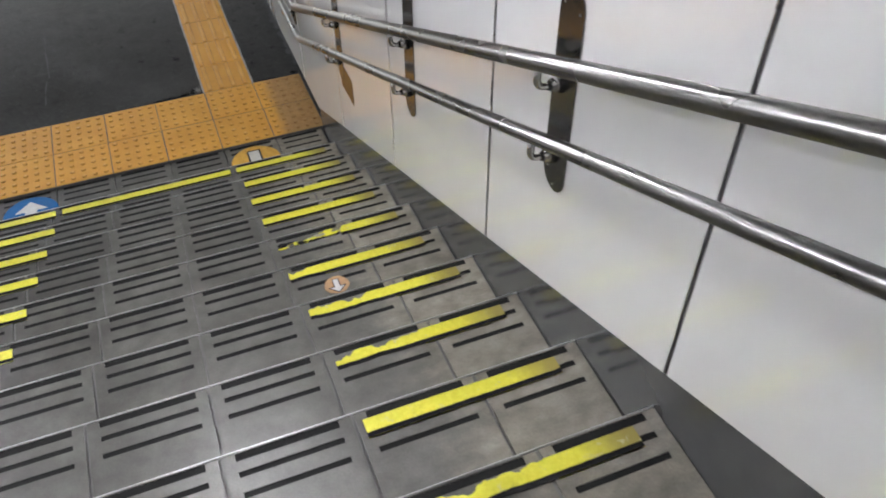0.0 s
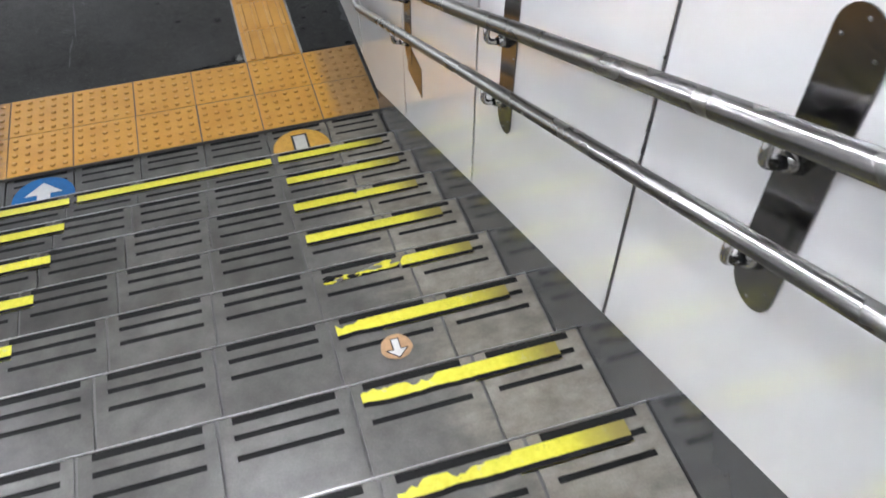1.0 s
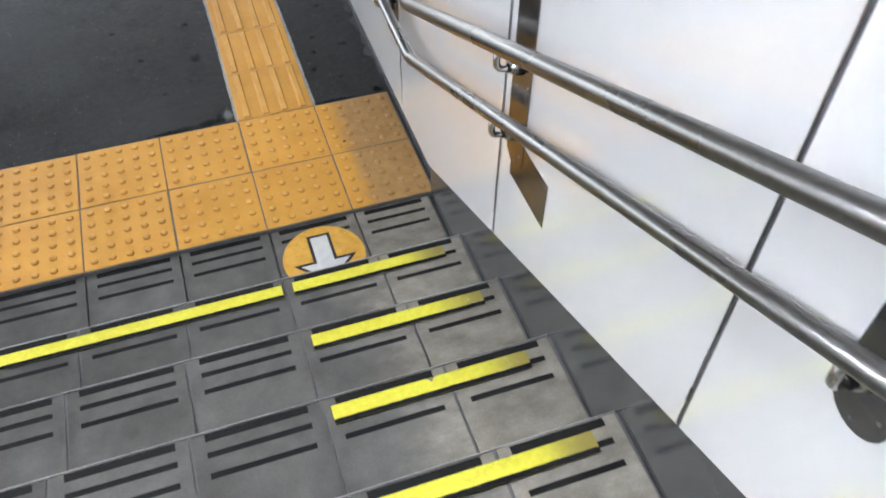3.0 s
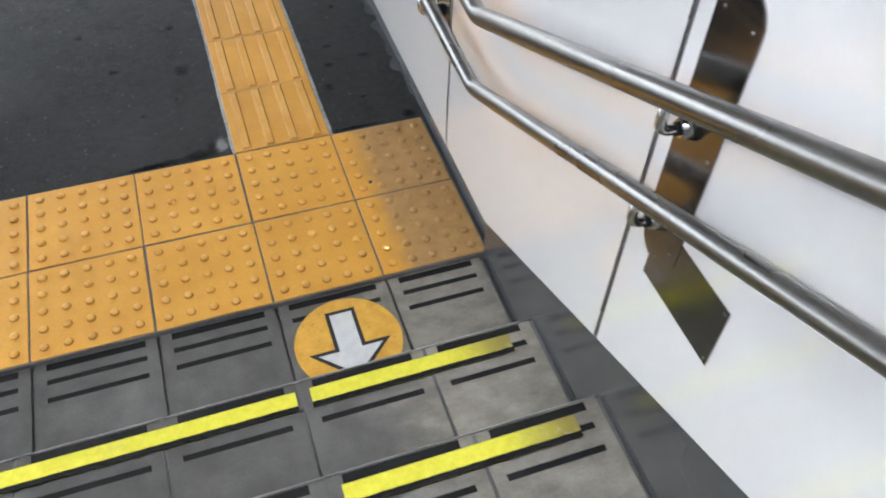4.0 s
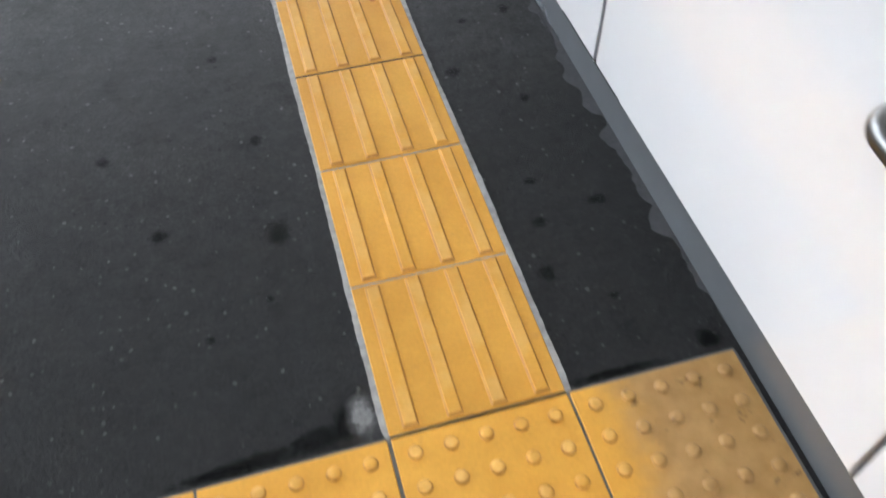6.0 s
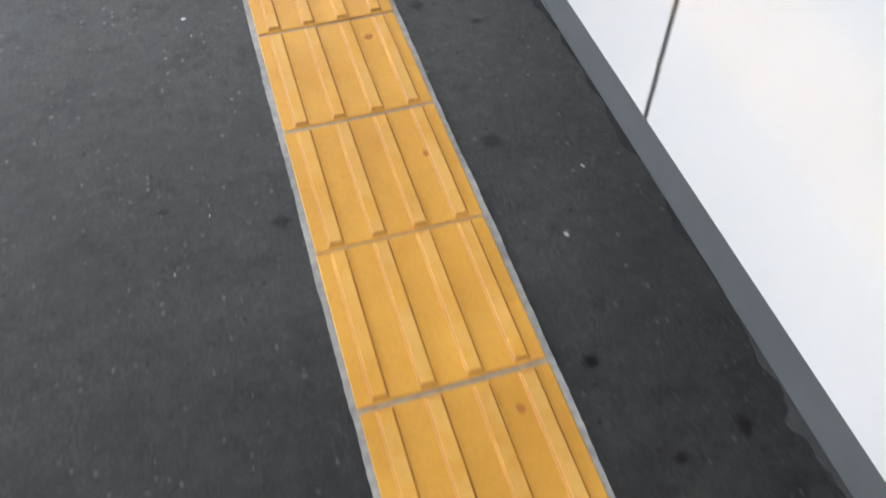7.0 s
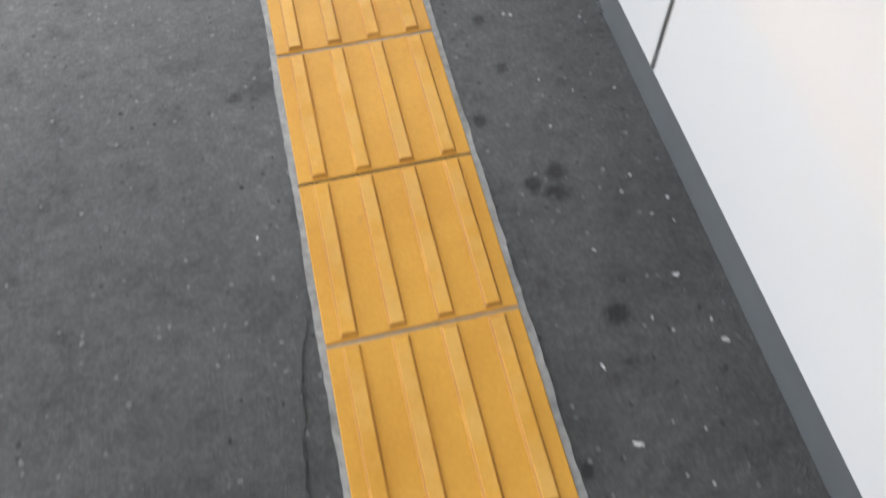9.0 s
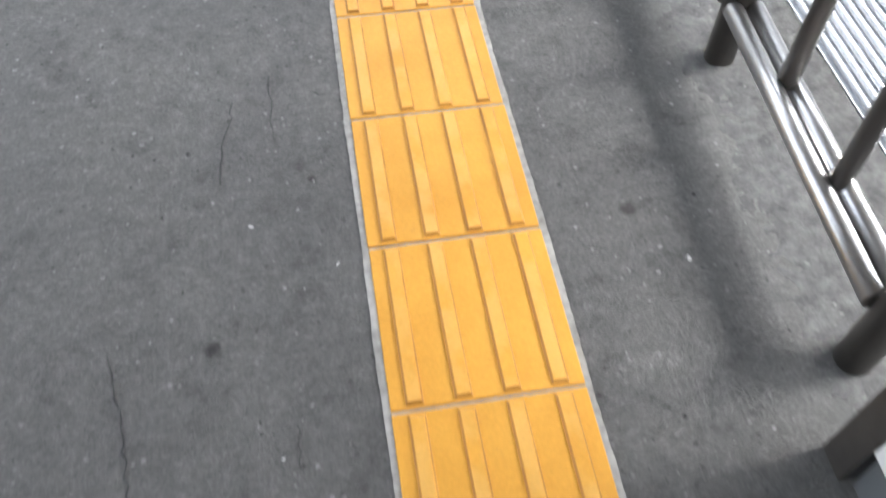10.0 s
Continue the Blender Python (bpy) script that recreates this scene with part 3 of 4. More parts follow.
# torn scraps of the tape on the fifth tread
y5, z5 = nosing(5)
SCRAPS_5 = ((-0.082, -0.046, 0.026, 0.50, TAPE), (-0.060, -0.056, 0.020, 0.40, TAPE), (-0.118, -0.054, 0.022, 0.55, TRIM), (-0.138, -0.060, 0.020, 0.50, TAPE),
            (-0.128, -0.066, 0.014, 0.40, GRIP), (-0.205, -0.058, 0.017, 0.45, TAPE), (-0.222, -0.066, 0.013, 0.50, TRIM), (-0.236, -0.050, 0.018, 0.50, GRIP), (-0.248, -0.070, 0.011, 0.50, TAPE), (-0.176, -0.062, 0.013, 0.45, GRIP))
for i, (sx, sy, r, flat, mat) in enumerate(SCRAPS_5):
    bm = bmesh.new()
    o = [(sx + (px - sx) * 1.45, sy + y5 + (py - y5 - sy) * flat) for px, py in disc_outline(sx, sy + y5, r, 26, 0.24, i)]
    prism(bm, o, 'z', z5 + 0.0003, z5 + 0.0017 + 0.00025 * (i % 5))
    tagged(part("tape_scrap", bm, mat), {TAPE: "torn scrap of yellow tape on a tread", TRIM: "torn silver backing of tape on a tread", GRIP: "torn black backing of tape on a tread"}[mat], "tape scrap", "torn tape scraps")


# ---------------------------------------------------------------- round floor stickers
def arrow_outline(cx, cy, s, sign, grow=0.0):
    """An arrow of half-length s about a centre; sign -1 points down the y axis."""
    w, hw, g = 0.30 * s, 0.86 * s, grow
    tail, neck, tip = s, -0.20 * s, -1.0 * s
    pts = [(-w - g, tail + g), (w + g, tail + g), (w + g, neck + g), (hw + 2.3 * g, neck + g), (0, tip - 1.5 * g), (-hw - 2.3 * g, neck + g), (-w - g, neck + g)]
    return [(cx + x, cy - sign * y) for x, y in pts]


def floor_sticker(name, cx, cy, z, r, film, sign, label, wobble=0.0):
    root = empty(name, (cx, cy, z))
    for nm, o, z0, z1, mt in (("disc", disc_outline(0, 0, r, 56, wobble, 3), 0.0004, 0.0016, film),
                              ("arrow_outline", arrow_outline(0, 0.005 * sign, r * 0.70, sign, r * 0.075), 0.0010, 0.0022, BLACK_FILM),
                              ("arrow", arrow_outline(0, 0.005 * sign, r * 0.70, sign), 0.0016, 0.0028, WHITE_FILM)):
        if nm == "arrow_outline" and film is BLUE:
            continue
        bm = bmesh.new()
        prism(bm, o, 'z', z0, z1)
        part(nm, bm, mt, root)
    return tagged(root, label, "floor sticker", "direction stickers")


floor_sticker("floor_sticker", -0.143, -0.168, -0.0095, 0.138, ORANGE, -1, "round orange floor sticker with a white arrow outlined in black")
floor_sticker("floor_sticker", -1.335, -0.168, -0.0095, 0.138, BLUE, 1, "round blue floor sticker with a white arrow")
floor_sticker("floor_sticker", -0.139, -2.025, nosing(6)[1], 0.041, ORANGE_WORN, -1, "small worn orange sticker with a white arrow on a tread", 0.03)

# ---------------------------------------------------------------- tactile paving
paving = empty("tactile_pavement")
tagged(paving, "yellow tactile paving tiles set in grey mortar", "tactile paving", kind="structure")
YC = 3.0              # near edge of the junction block
TILE = 0.2945


def slab(bm, h=0.005):
    t = TILE / 2
    box(bm, -t, t, -t, t, -0.01, h, 0.0015, 1)


def dot_tile():
    bm = bmesh.new()
    slab(bm)
    for i in range(5):
        for j in range(5):
            cx, cy = (i - 2) * 0.0575, (j - 2) * 0.0575
            rings = []
            for r, z in ((0.0124, 0.0048), (0.0119, 0.0078), (0.0097, 0.0104), (0.0056, 0.0116)):
                rings.append([bm.verts.new((cx + r * math.cos(a * math.pi / 6), cy + r * math.sin(a * math.pi / 6), z)) for a in range(12)])
            for r0, r1 in zip(rings, rings[1:]):
                for s in range(12):
                    bm.faces.new((r0[s], r0[(s + 1) % 12], r1[(s + 1) % 12], r1[s])).smooth = True
            tip = bm.verts.new((cx, cy, 0.0120))
            for s in range(12):
                bm.faces.new((rings[-1][s], rings[-1][(s + 1) % 12], tip)).smooth = True
    return bm


def bar_tile():
    bm = bmesh.new()
    slab(bm)
    for i in range(4):
        cx = (i - 1.5) * 0.0735
        ln = 0.142
        lo = [(cx - 0.0142, -ln), (cx + 0.0142, -ln), (cx + 0.0142, ln), (cx - 0.0142, ln)]
        hi = [(cx - 0.0098, -ln + 0.005), (cx + 0.0098, -ln + 0.005), (cx + 0.0098, ln - 0.005), (cx - 0.0098, ln - 0.005)]
        a = [bm.verts.new((x, y, 0.0048)) for x, y in lo]
        b = [bm.verts.new((x, y, 0.0104)) for x, y in hi]
        bm.faces.new(b)
        for s in range(4):
            bm.faces.new((a[s], a[(s + 1) % 4], b[(s + 1) % 4], b[s]))
    return bm


dots_clean = mesh_of(dot_tile(), "dot_tile", TACTILE)
dots_dirty = mesh_of(dot_tile(), "dot_tile", TACTILE_DIRTY)
bars_clean = mesh_of(bar_tile(), "bar_tile", TACTILE)
rng = random.Random(8)


def lay(me, name, cx, cy, turn=0.0):
    ob = shared(name, me, paving, (cx + rng.uniform(-0.001, 0.001), cy + rng.uniform(-0.001, 0.001), rng.uniform(-0.0006, 0.0006)), turn + rng.uniform(-0.002, 0.002))
    return ob


for row in range(2):
    for i in range(-15, 1):
        lay(dots_dirty if i in (0, -6) else dots_clean, "dot_tile", 0.15 + 0.3 * i, 0.15 + 0.3 * row)
guide = [0.75 + 0.3 * i for i in range(8)] + [YC + 1.05 + 0.3 * i for i in range(14)]
for cy in guide:
    lay(bars_clean, "bar_tile", -0.15, cy)
for row in range(3):
    for i in range(2):
        lay(dots_clean, "dot_tile", -0.15 - 0.3 * i, YC + 0.15 + 0.3 * row)
for i in range(6):
    lay(bars_clean, "bar_tile", -0.75 - 0.3 * i, YC + 0.45, math.pi / 2)


def mortar_bed(x0, x1, y0, y1, edge, seed, mat, name):
    """A thin mortar sheet with ragged edges, edge metres wider than the tiles."""
    rng = random.Random(seed)
    o = []
    def run(ax, ay, bx, by):
        ln = math.hypot(bx - ax, by - ay)
        n = max(3, int(ln / 0.010))
        nx, ny = (by - ay) / ln, -(bx - ax) / ln
        for i in range(n):
            u = i / n
            w = edge * (0.8 + 0.30 * noise.noise((seed * 7.3 + u * ln * 4, ax, ay)) + 0.14 * noise.noise((seed * 2.3 + u * ln * 17, ax, ay)) + rng.uniform(-0.08, 0.08))
            o.append((ax + (bx - ax) * u + nx * w, ay + (by - ay) * u + ny * w))
    run(x0, y0, x1, y0)
    run(x1, y0, x1, y1)
    run(x1, y1, x0, y1)
    run(x0, y1, x0, y0)
    bm = bmesh.new()
    prism(bm, o, 'z', -0.025, 0.0020)
    return part(name, bm, mat, paving)


mortar_bed(-4.39, 0.30, 0.000, 0.60, 0.003, 1, GROUT, "mortar_bed")
mortar_bed(-0.30, 0.0, 0.603, YC - 0.0005, 0.0105, 2, MORTAR, "mortar_bed")
mortar_bed(-0.60, 0.0, YC + 0.0005, YC + 0.8995, 0.007, 3, JOINT, "mortar_bed")
mortar_bed(-0.30, 0.0, YC + 0.9005, YC + 5.1, 0.011, 4, MORTAR, "mortar_bed")
mortar_bed(-2.4, -0.605, YC + 0.30, YC + 0.60, 0.006, 5, JOINT, "mortar_bed")

# ---------------------------------------------------------------- wall with panels
wall = empty("wall_east")
tagged(wall, "white enamel panel wall with dark vertical joints", "wall", kind="structure")
JOINTS = [WALL_END, 4.802, 3.912, 3.022, 2.122, 1.222, 0.316, -0.571, -1.420, -2.298, -3.146, -4.02, -4.90, -5.80, -7.0, -9.0]


def panel_foot(y):
    return 0.130 + 0.4445 * max(0.0, -y)


for a, b in zip(JOINTS, JOINTS[1:]):
    y1, y0 = a - 0.004, b + 0.004
    o = [(y0, panel_foot(y0))]
    if y0 < 0.0 < y1:
        o.append((0.0, 0.130))
    o += [(y1, panel_foot(y1)), (y1, roof_at(y1))]
    if y0 < -0.3 < y1:
        o.append((-0.3, roof_at(-0.3)))
    o.append((y0, roof_at(y0)))
    bm = bmesh.new()
    prism(bm, o, 'x', WALL, WALL + 0.030)
    es = [e for e in bm.edges if all(abs(v.co.x - WALL) < 1e-5 for v in e.verts)]
    bmesh.ops.bevel(bm, geom=es, offset=0.0015, segments=1, affect='EDGES')
    part("panel", bm, PANEL, wall)
for j in JOINTS[1:-1]:
    bm = bmesh.new()
    box(bm, WALL + 0.003, WALL + 0.028, j - 0.0042, j + 0.0042, panel_foot(j) + 0.002, roof_at(j) - 0.01)
    part("joint_gasket", bm, DARK_JOINT, wall)
    bm = bmesh.new()
    box(bm, WALL - 0.0012, WALL + 0.002, j + 0.0034, j + 0.0058, panel_foot(j) + 0.001, roof_at(j) - 0.01)
    part("joint_trim", bm, TRIM, wall)
bm = bmesh.new()
o = [(WALL_END, 0.0), (WALL_END, roof_at(WALL_END)), (-0.3, roof_at(-0.3)), (-9.0, roof_at(-9.0)), (-9.0, -0.05)]
prism(bm, o, 'x', WALL + 0.032, WALL + 0.12)
part("wall_core", bm, FAR_WALL, wall)
# black strip standing in for the shaded gap under one panel
bm = bmesh.new()
box(bm, WALL - 0.0008, WALL + 0.004, 1.10, 1.40, 0.1298, 0.1336)
part("gap_shade_strip", bm, GRIP, wall, "black strip standing for the shaded gap under a panel")
# steel base, level part and sloping part
bm = bmesh.new()
box(bm, SKIRT, WALL + 0.032, -0.004, WALL_END, -0.01, 0.1295, 0.0015, 1)
tagged(part("baseboard", bm, BASE_STEEL), "brushed grey steel skirting along the floor", "skirting", kind="structure")
bm = bmesh.new()
o = [(-0.004, -0.05), (-0.004, 0.1295), (-9.0, panel_foot(-9.0) - 0.0005), (-9.0, pitch_line(-9.0) - 0.45), (-0.6, -0.05)]
prism(bm, o, 'x', WALL + 0.0045, WALL + 0.031)
tagged(part("baseboard", bm, STRINGER), "brushed steel skirting sloping with the stairs, shade put in its colour", "skirting", kind="structure")


# ---------------------------------------------------------------- handrails
RX = 0.223


def rail_z(level, y):
    return level + max(0.0, -y) * 0.4495


def handrail(level, radius, end_y):
    p = [Vector((RX, -6.0, rail_z(level, -6.0)))]
    p += arc((RX, -1, rail_z(level, -1)), (RX, 0.004, level), (RX, 0.4, level + 0.012), 0.018, 3)
    p += arc((RX, 0.2, level + 0.012), (RX, end_y, level + 0.028), (WALL, end_y, level + 0.028), 0.030, 7)
    p.append(Vector((WALL - 0.001, end_y, level + 0.028)))
    bm = bmesh.new()
    tube(bm, p, radius, 24)
    return p, bm


def rail_thing(level, radius, end_y, label):
    root = empty("handrail", (RX, 0, 0))
    p, bm = handrail(level, radius, end_y)
    bmesh.ops.translate(bm, verts=bm.verts[:], vec=(-RX, 0, 0))
    part("rail", bm, RAIL, root)
    for k, y in enumerate(BRACKETS):
        z = rail_z(level, y) + (0.012 if y > 0 else 0)
        bm = bmesh.new()
        arm = [Vector((WALL - RX - 0.004, y, z - 0.062))] + arc((0.06, y, z - 0.062), (0.0, y + 0.002, z - 0.062), (0.0, y + 0.002, z), 0.022, 6) + [Vector((0.0, y + 0.002, z - radius * 0.6))]
        tube(bm, arm, 0.0082, 12)
        bk = part("bracket", bm, BRIGHT, root)
        bm = bmesh.new()
        for r0, r1, x0, x1 in ((0.022, 0.013, WALL - RX - 0.004, WALL - RX - 0.028),):
            bmesh.ops.create_cone(bm, cap_ends=True, segments=20, radius1=r0, radius2=r1, depth=x0 - x1,
                                  matrix=Matrix.Translation(((x0 + x1) / 2, y, z - 0.062)) @ Matrix.Rotation(-math.pi / 2, 4, 'Y'))
        for f in bm.faces:
            f.smooth = len(f.verts) == 4
        part("cone", bm, BRIGHT, bk)
        bm = bmesh.new()
        tube(bm, [(WALL - RX - 0.034, y, z - 0.062), (WALL - RX - 0.029, y, z - 0.062)], 0.0098, 12)
        part("collar", bm, GRIP, bk)
    return tagged(root, label, "handrail", "double handrail")


BRACKETS = [0.386, -0.645, -1.640, -2.632, -3.60]
upper = rail_thing(0.770, 0.0200, 0.515, "stainless steel upper handrail on wall brackets")
lower = rail_thing(0.585, 0.0170, 0.515, "stainless steel lower handrail on wall brackets")

# raised-dot label wrapped round the upper rail
bm = bmesh.new()
n = 12
for s in range(n):
    a0, a1 = (math.radians(60 + 150 * (s + u) / n) for u in (0, 1))
    q = []
    for yy, aa in ((0.205, a0), (0.335, a0), (0.335, a1), (0.205, a1)):
        q.append(bm.verts.new((RX + 0.0207 * math.cos(aa), yy, 0.770 + 0.0548 * (yy - 0.004) + 0.0207 * math.sin(aa))))
    bm.faces.new(q)
bmesh.ops.remove_doubles(bm, verts=bm.verts[:], dist=1e-5)
bmesh.ops.solidify(bm, geom=bm.faces[:], thickness=0.0006)
sign = tagged(part("rail_label", bm, LABEL), "white raised-dot label wrapped round the upper handrail", "label")
for i in range(5):
    bm = bmesh.new()
    yy = 0.213 + 0.024 * i
    a = math.radians(118 + 9 * (i % 2))
    cx, cz = RX + 0.0214 * math.cos(a), 0.770 + 0.0548 * (yy - 0.004) + 0.0214 * math.sin(a)
    box(bm, cx - 0.0022, cx + 0.0022, yy, yy + (0.010 if i % 2 else 0.004), cz - 0.0014, cz + 0.0014)
    part("print_bar", bm, BLACK_FILM, sign)


# mirror plates behind the brackets
def backplate(y, z0, z1, w=0.094):
    root = empty("backplate", (WALL, y, z0))
    r = w / 2
    o = [(r * math.cos(a), (z1 - z0) - r + r * math.sin(a)) for a in (math.pi * i / 14 for i in range(15))]
    o += [(r * math.cos(a), r + r * math.sin(a)) for a in (math.pi + math.pi * i / 14 for i in range(15))]
    bm = bmesh.new()
    prism(bm, o, 'x', -0.0032, -0.0002)
    part("plate", bm, PLATE, root)
    for sy, sz in ((0.030, 0.05), (-0.030, 0.05), (0, 0.014), (0.030, z1 - z0 - 0.05), (-0.030, z1 - z0 - 0.05), (0, z1 - z0 - 0.014), (0.036, (z1 - z0) * 0.5), (-0.036, (z1 - z0) * 0.5)):
        bm = bmesh.new()
        bmesh.ops.create_uvsphere(bm, u_segments=10, v_segments=6, radius=0.0030, matrix=Matrix.Translation((-0.0032, sy, sz)) @ Matrix.Diagonal((0.5, 1, 1, 1)))
        part("screw", bm, RAIL, root)
    return tagged(root, "polished stainless steel plate with rounded ends", "wall plate", "plates behind the handrails")


for y in BRACKETS:
    y -= 0.013
    mid = (rail_z(0.585, y) + rail_z(0.770, y)) / 2
    backplate(y, mid - (0.252 if y < 0 else 0.205), mid + 0.250)
low_plate = empty("wall_plate", (WALL, -0.74, 0.68))
bm = bmesh.new()
box(bm, -0.0020, -0.0002, -0.098, 0.098, 0.0, 0.131)
part("plate", bm, PLATE, low_plate)
for sy in (-0.09, 0.09):
    for sz in (0.010, 0.121):
        bm = bmesh.new()
        bmesh.ops.create_uvsphere(bm, u_segments=8, v_segments=5, radius=0.0028, matrix=Matrix.Translation((-0.0020, sy, sz)) @ Matrix.Diagonal((0.5, 1, 1, 1)))
        part("screw", bm, RAIL, low_plate)
tagged(low_plate, "small rectangular polished steel plate on the wall", "wall plate")

# the wall stands a sixth of a degree off the tiles' line
for ob in [o for o in scene.objects if o.parent is None and o.name.split(".")[0] in ("wall_east", "baseboard", "handrail", "rail_label", "backplate", "wall_plate")]:
    ob.matrix_basis = Matrix.Rotation(-0.0028, 4, 'Z') @ ob.matrix_basis

# ---------------------------------------------------------------- end of the wall, railing and grating
bm = bmesh.new()
box(bm, 0.308, 0.357, WALL_END + 0.002, WALL_END + 0.055, 0.0, 2.75, 0.003, 2)
tagged(part("end_post", bm, POST), "dark bronze steel post closing the wall's end", "post", kind="structure")


def railing():
    root = empty("railing", (0.417, 5.68, 0))
    root.rotation_euler = (0, 0, -0.055)
    posts = [0.0, 0.685, 1.37, 2.055]
    for y in posts:
        bm = bmesh.new()
        tube(bm, [(0, y, -0.01), (0, y, 1.06)], 0.030, 20)
        p = part("post", bm, POST, root)
    for y0, y1 in zip(posts, posts[1:]):
        bm = bmesh.new()
        tube(bm, [(-0.0195, y0 + 0.022, 0.138), (-0.0195, y1 - 0.022, 0.138)], 0.0188, 18)
        part("bottom_rail", bm, TRIM, root, "bright stainless tube")
        bm = bmesh.new()
        tube(bm, [(0.0210, y0 + 0.022, 0.138), (0.0210, y1 - 0.022, 0.138)], 0.0188, 18)
        part("bottom_rail", bm, TRIM, root, "bright stainless tube")
        for u in (0.335, 0.665):
            bm = bmesh.new()
            y = y0 + (y1 - y0) * u
            tube(bm, [(0.006, y, 0.146), (0.006, y, 1.05)], 0.0175, 14)
            part("baluster", bm, POST, root)
    bm = bmesh.new()
    tube(bm, [(0, -0.14, 1.09), (0, 2.1, 1.09)], 0.034, 20)
    part("top_rail", bm, POST, root)
    return tagged(root, "railing with dark posts and a bright stainless bottom tube", "railing")


railing()
grating = empty("grating", (0.70, 6.5, 0))
bm = bmesh.new()
box(bm, -0.035, 0.60, -1.4, 2.0, -0.01, 0.004)
part("tray", bm, GALV, grating)
bm = bmesh.new()
box(bm, -0.006, 0.006, -1.4, 2.0, 0.004, 0.016, 0.003, 1)
rib_mesh = mesh_of(bm, "rib", GALV)
for i in range(24):
    shared("rib", rib_mesh, grating, (-0.018 + 0.0255 * i, 0, 0))
tagged(grating, "bright ribbed metal grating beside the railing", "grating")

# crumbling asphalt along the railing
bm = bmesh.new()
rows = []
for i in range(61):
    row = []
    for j in range(300):
        u = i / 60
        y = 5.562 + 0.009 * j
        edge = 0.315 + 0.030 * noise.noise((0.3, y * 4.0, 1.0)) + 0.018 * noise.noise((2.3, y * 17.0, 4.0))
        x = edge + (0.663 - edge) * u
        lump = noise.noise((x * 38, y * 38, 0.7)) + 0.6 * noise.noise((x * 85, y * 85, 3.1))
        row.append(bm.verts.new((x, y, -0.0035 + min(1.0, 2.4 * u) * (0.0058 + 0.0042 * lump))))
    rows.append(row)
for a, b in zip(rows, rows[1:]):
    for j in range(len(a) - 1):
        bm.faces.new((a[j], b[j], b[j + 1], a[j + 1])).smooth = True
tagged(part("ground_edge", bm, ROUGH), "rough crumbling dark asphalt along the railing", "ground", kind="structure")

# ---------------------------------------------------------------- gum, scraps and cracks on the floor
STAINS = [(-0.40, 1.07, 24), (-0.62, 1.12, 16), (0.045, 1.425, 16), (0.10, 1.06, 11), (0.08, 0.955, 13), (0.055, 0.835, 15), (-0.41, 1.33, 14), (0.06, 1.78, 12),
          (0.21, 0.98, 15), (0.04, 2.81, 15), (0.05, 2.71, 16), (0.07, 2.27, 17), (-0.34, 2.19, 15), (-0.53, 2.27, 9), (0.03, 3.27, 17), (0.04, 3.18, 14), (0.07, 3.67, 16),
          (0.11, 4.14, 18), (0.14, 4.455, 18), (0.03, 4.87, 13), (0.13, 4.73, 17), (0.12, 4.69, 18), (0.08, 4.715, 15), (0.09, 5.11, 14), (0.10, 4.98, 11),
          (-0.38, 5.02, 14), (-0.555, 5.85, 15), (-0.34, 5.42, 9), (0.16, 6.02, 16), (-0.38, 6.17, 8), (0.02, 4.24, 11), (0.17, 1.30, 12), (0.15, 0.76, 9), (-0.55, 0.86, 8), (-0.72, 1.35, 12), (-0.47, 1.62, 10), (0.12, 1.60, 9), (0.23, 1.62, 14), (-0.42, 3.05, 9), (0.16, 2.62, 10), (0.18, 3.05, 9), (-0.44, 0.92, 7)]
for i, (x, y, mm) in enumerate(STAINS):
    bm = bmesh.new()
    prism(bm, disc_outline(x, y, mm / 1000 * 1.4, 26, 0.17, i), 'z', -0.002, 0.0006)
    tagged(part("gum_stain", bm, GUM_SPOT if y < 1.9 else GUM_SPOT_PALER), "flattened dark gum stain on the asphalt", "stain", "gum stains")
SCRAPS = [(-0.44, 2.81, 6), (0.12, 2.02, 5), (0.21, 2.16, 3), (0.24, 3.42, 11), (0.30, 3.12, 6), (0.10, 4.26, 9), (-0.60, 4.965, 8), (-0.61, 4.79, 8), (0.25, 4.50, 7), (0.28, 4.38, 6),
          (0.09, 4.38, 6), (0.21, 5.15, 4), (-0.59, 4.96, 6), (-0.49, 6.08, 5), (0.23, 5.90, 6), (-0.61, 6.33, 4), (-0.35, 5.98, 4), (0.32, 4.08, 4), (0.29, 4.64, 5)]
rng = random.Random(21)
SCRAPS += [(rng.uniform(0.12, 0.285), rng.uniform(4.0, 5.2), rng.uniform(1.8, 4.2)) for _ in range(26)]
SCRAPS += [(rng.uniform(-1.0, -0.35), rng.uniform(2.0, 6.6), rng.uniform(1.6, 3.4)) for _ in range(24)]
for i, (x, y, mm) in enumerate(SCRAPS):
    if x > 0.295:
        x = 0.29
    bm = bmesh.new()
    turn, thin = 2.4 * i, 0.45 + 0.5 * ((i * 7) % 5) / 4
    flake = [(math.cos(turn) * px - math.sin(turn) * py * thin, math.sin(turn) * px + math.cos(turn) * py * thin) for px, py in disc_outline(0, 0, mm * 0.0008, 11, 0.26, i + 50)]
    prism(bm, [(x + px, y + py) for px, py in flake], 'z', -0.001, 0.0014)
    tagged(part("scrap", bm, PALE if x < -0.55 else SPECK), "tiny white scrap lying on the asphalt", "scrap", "white scraps")
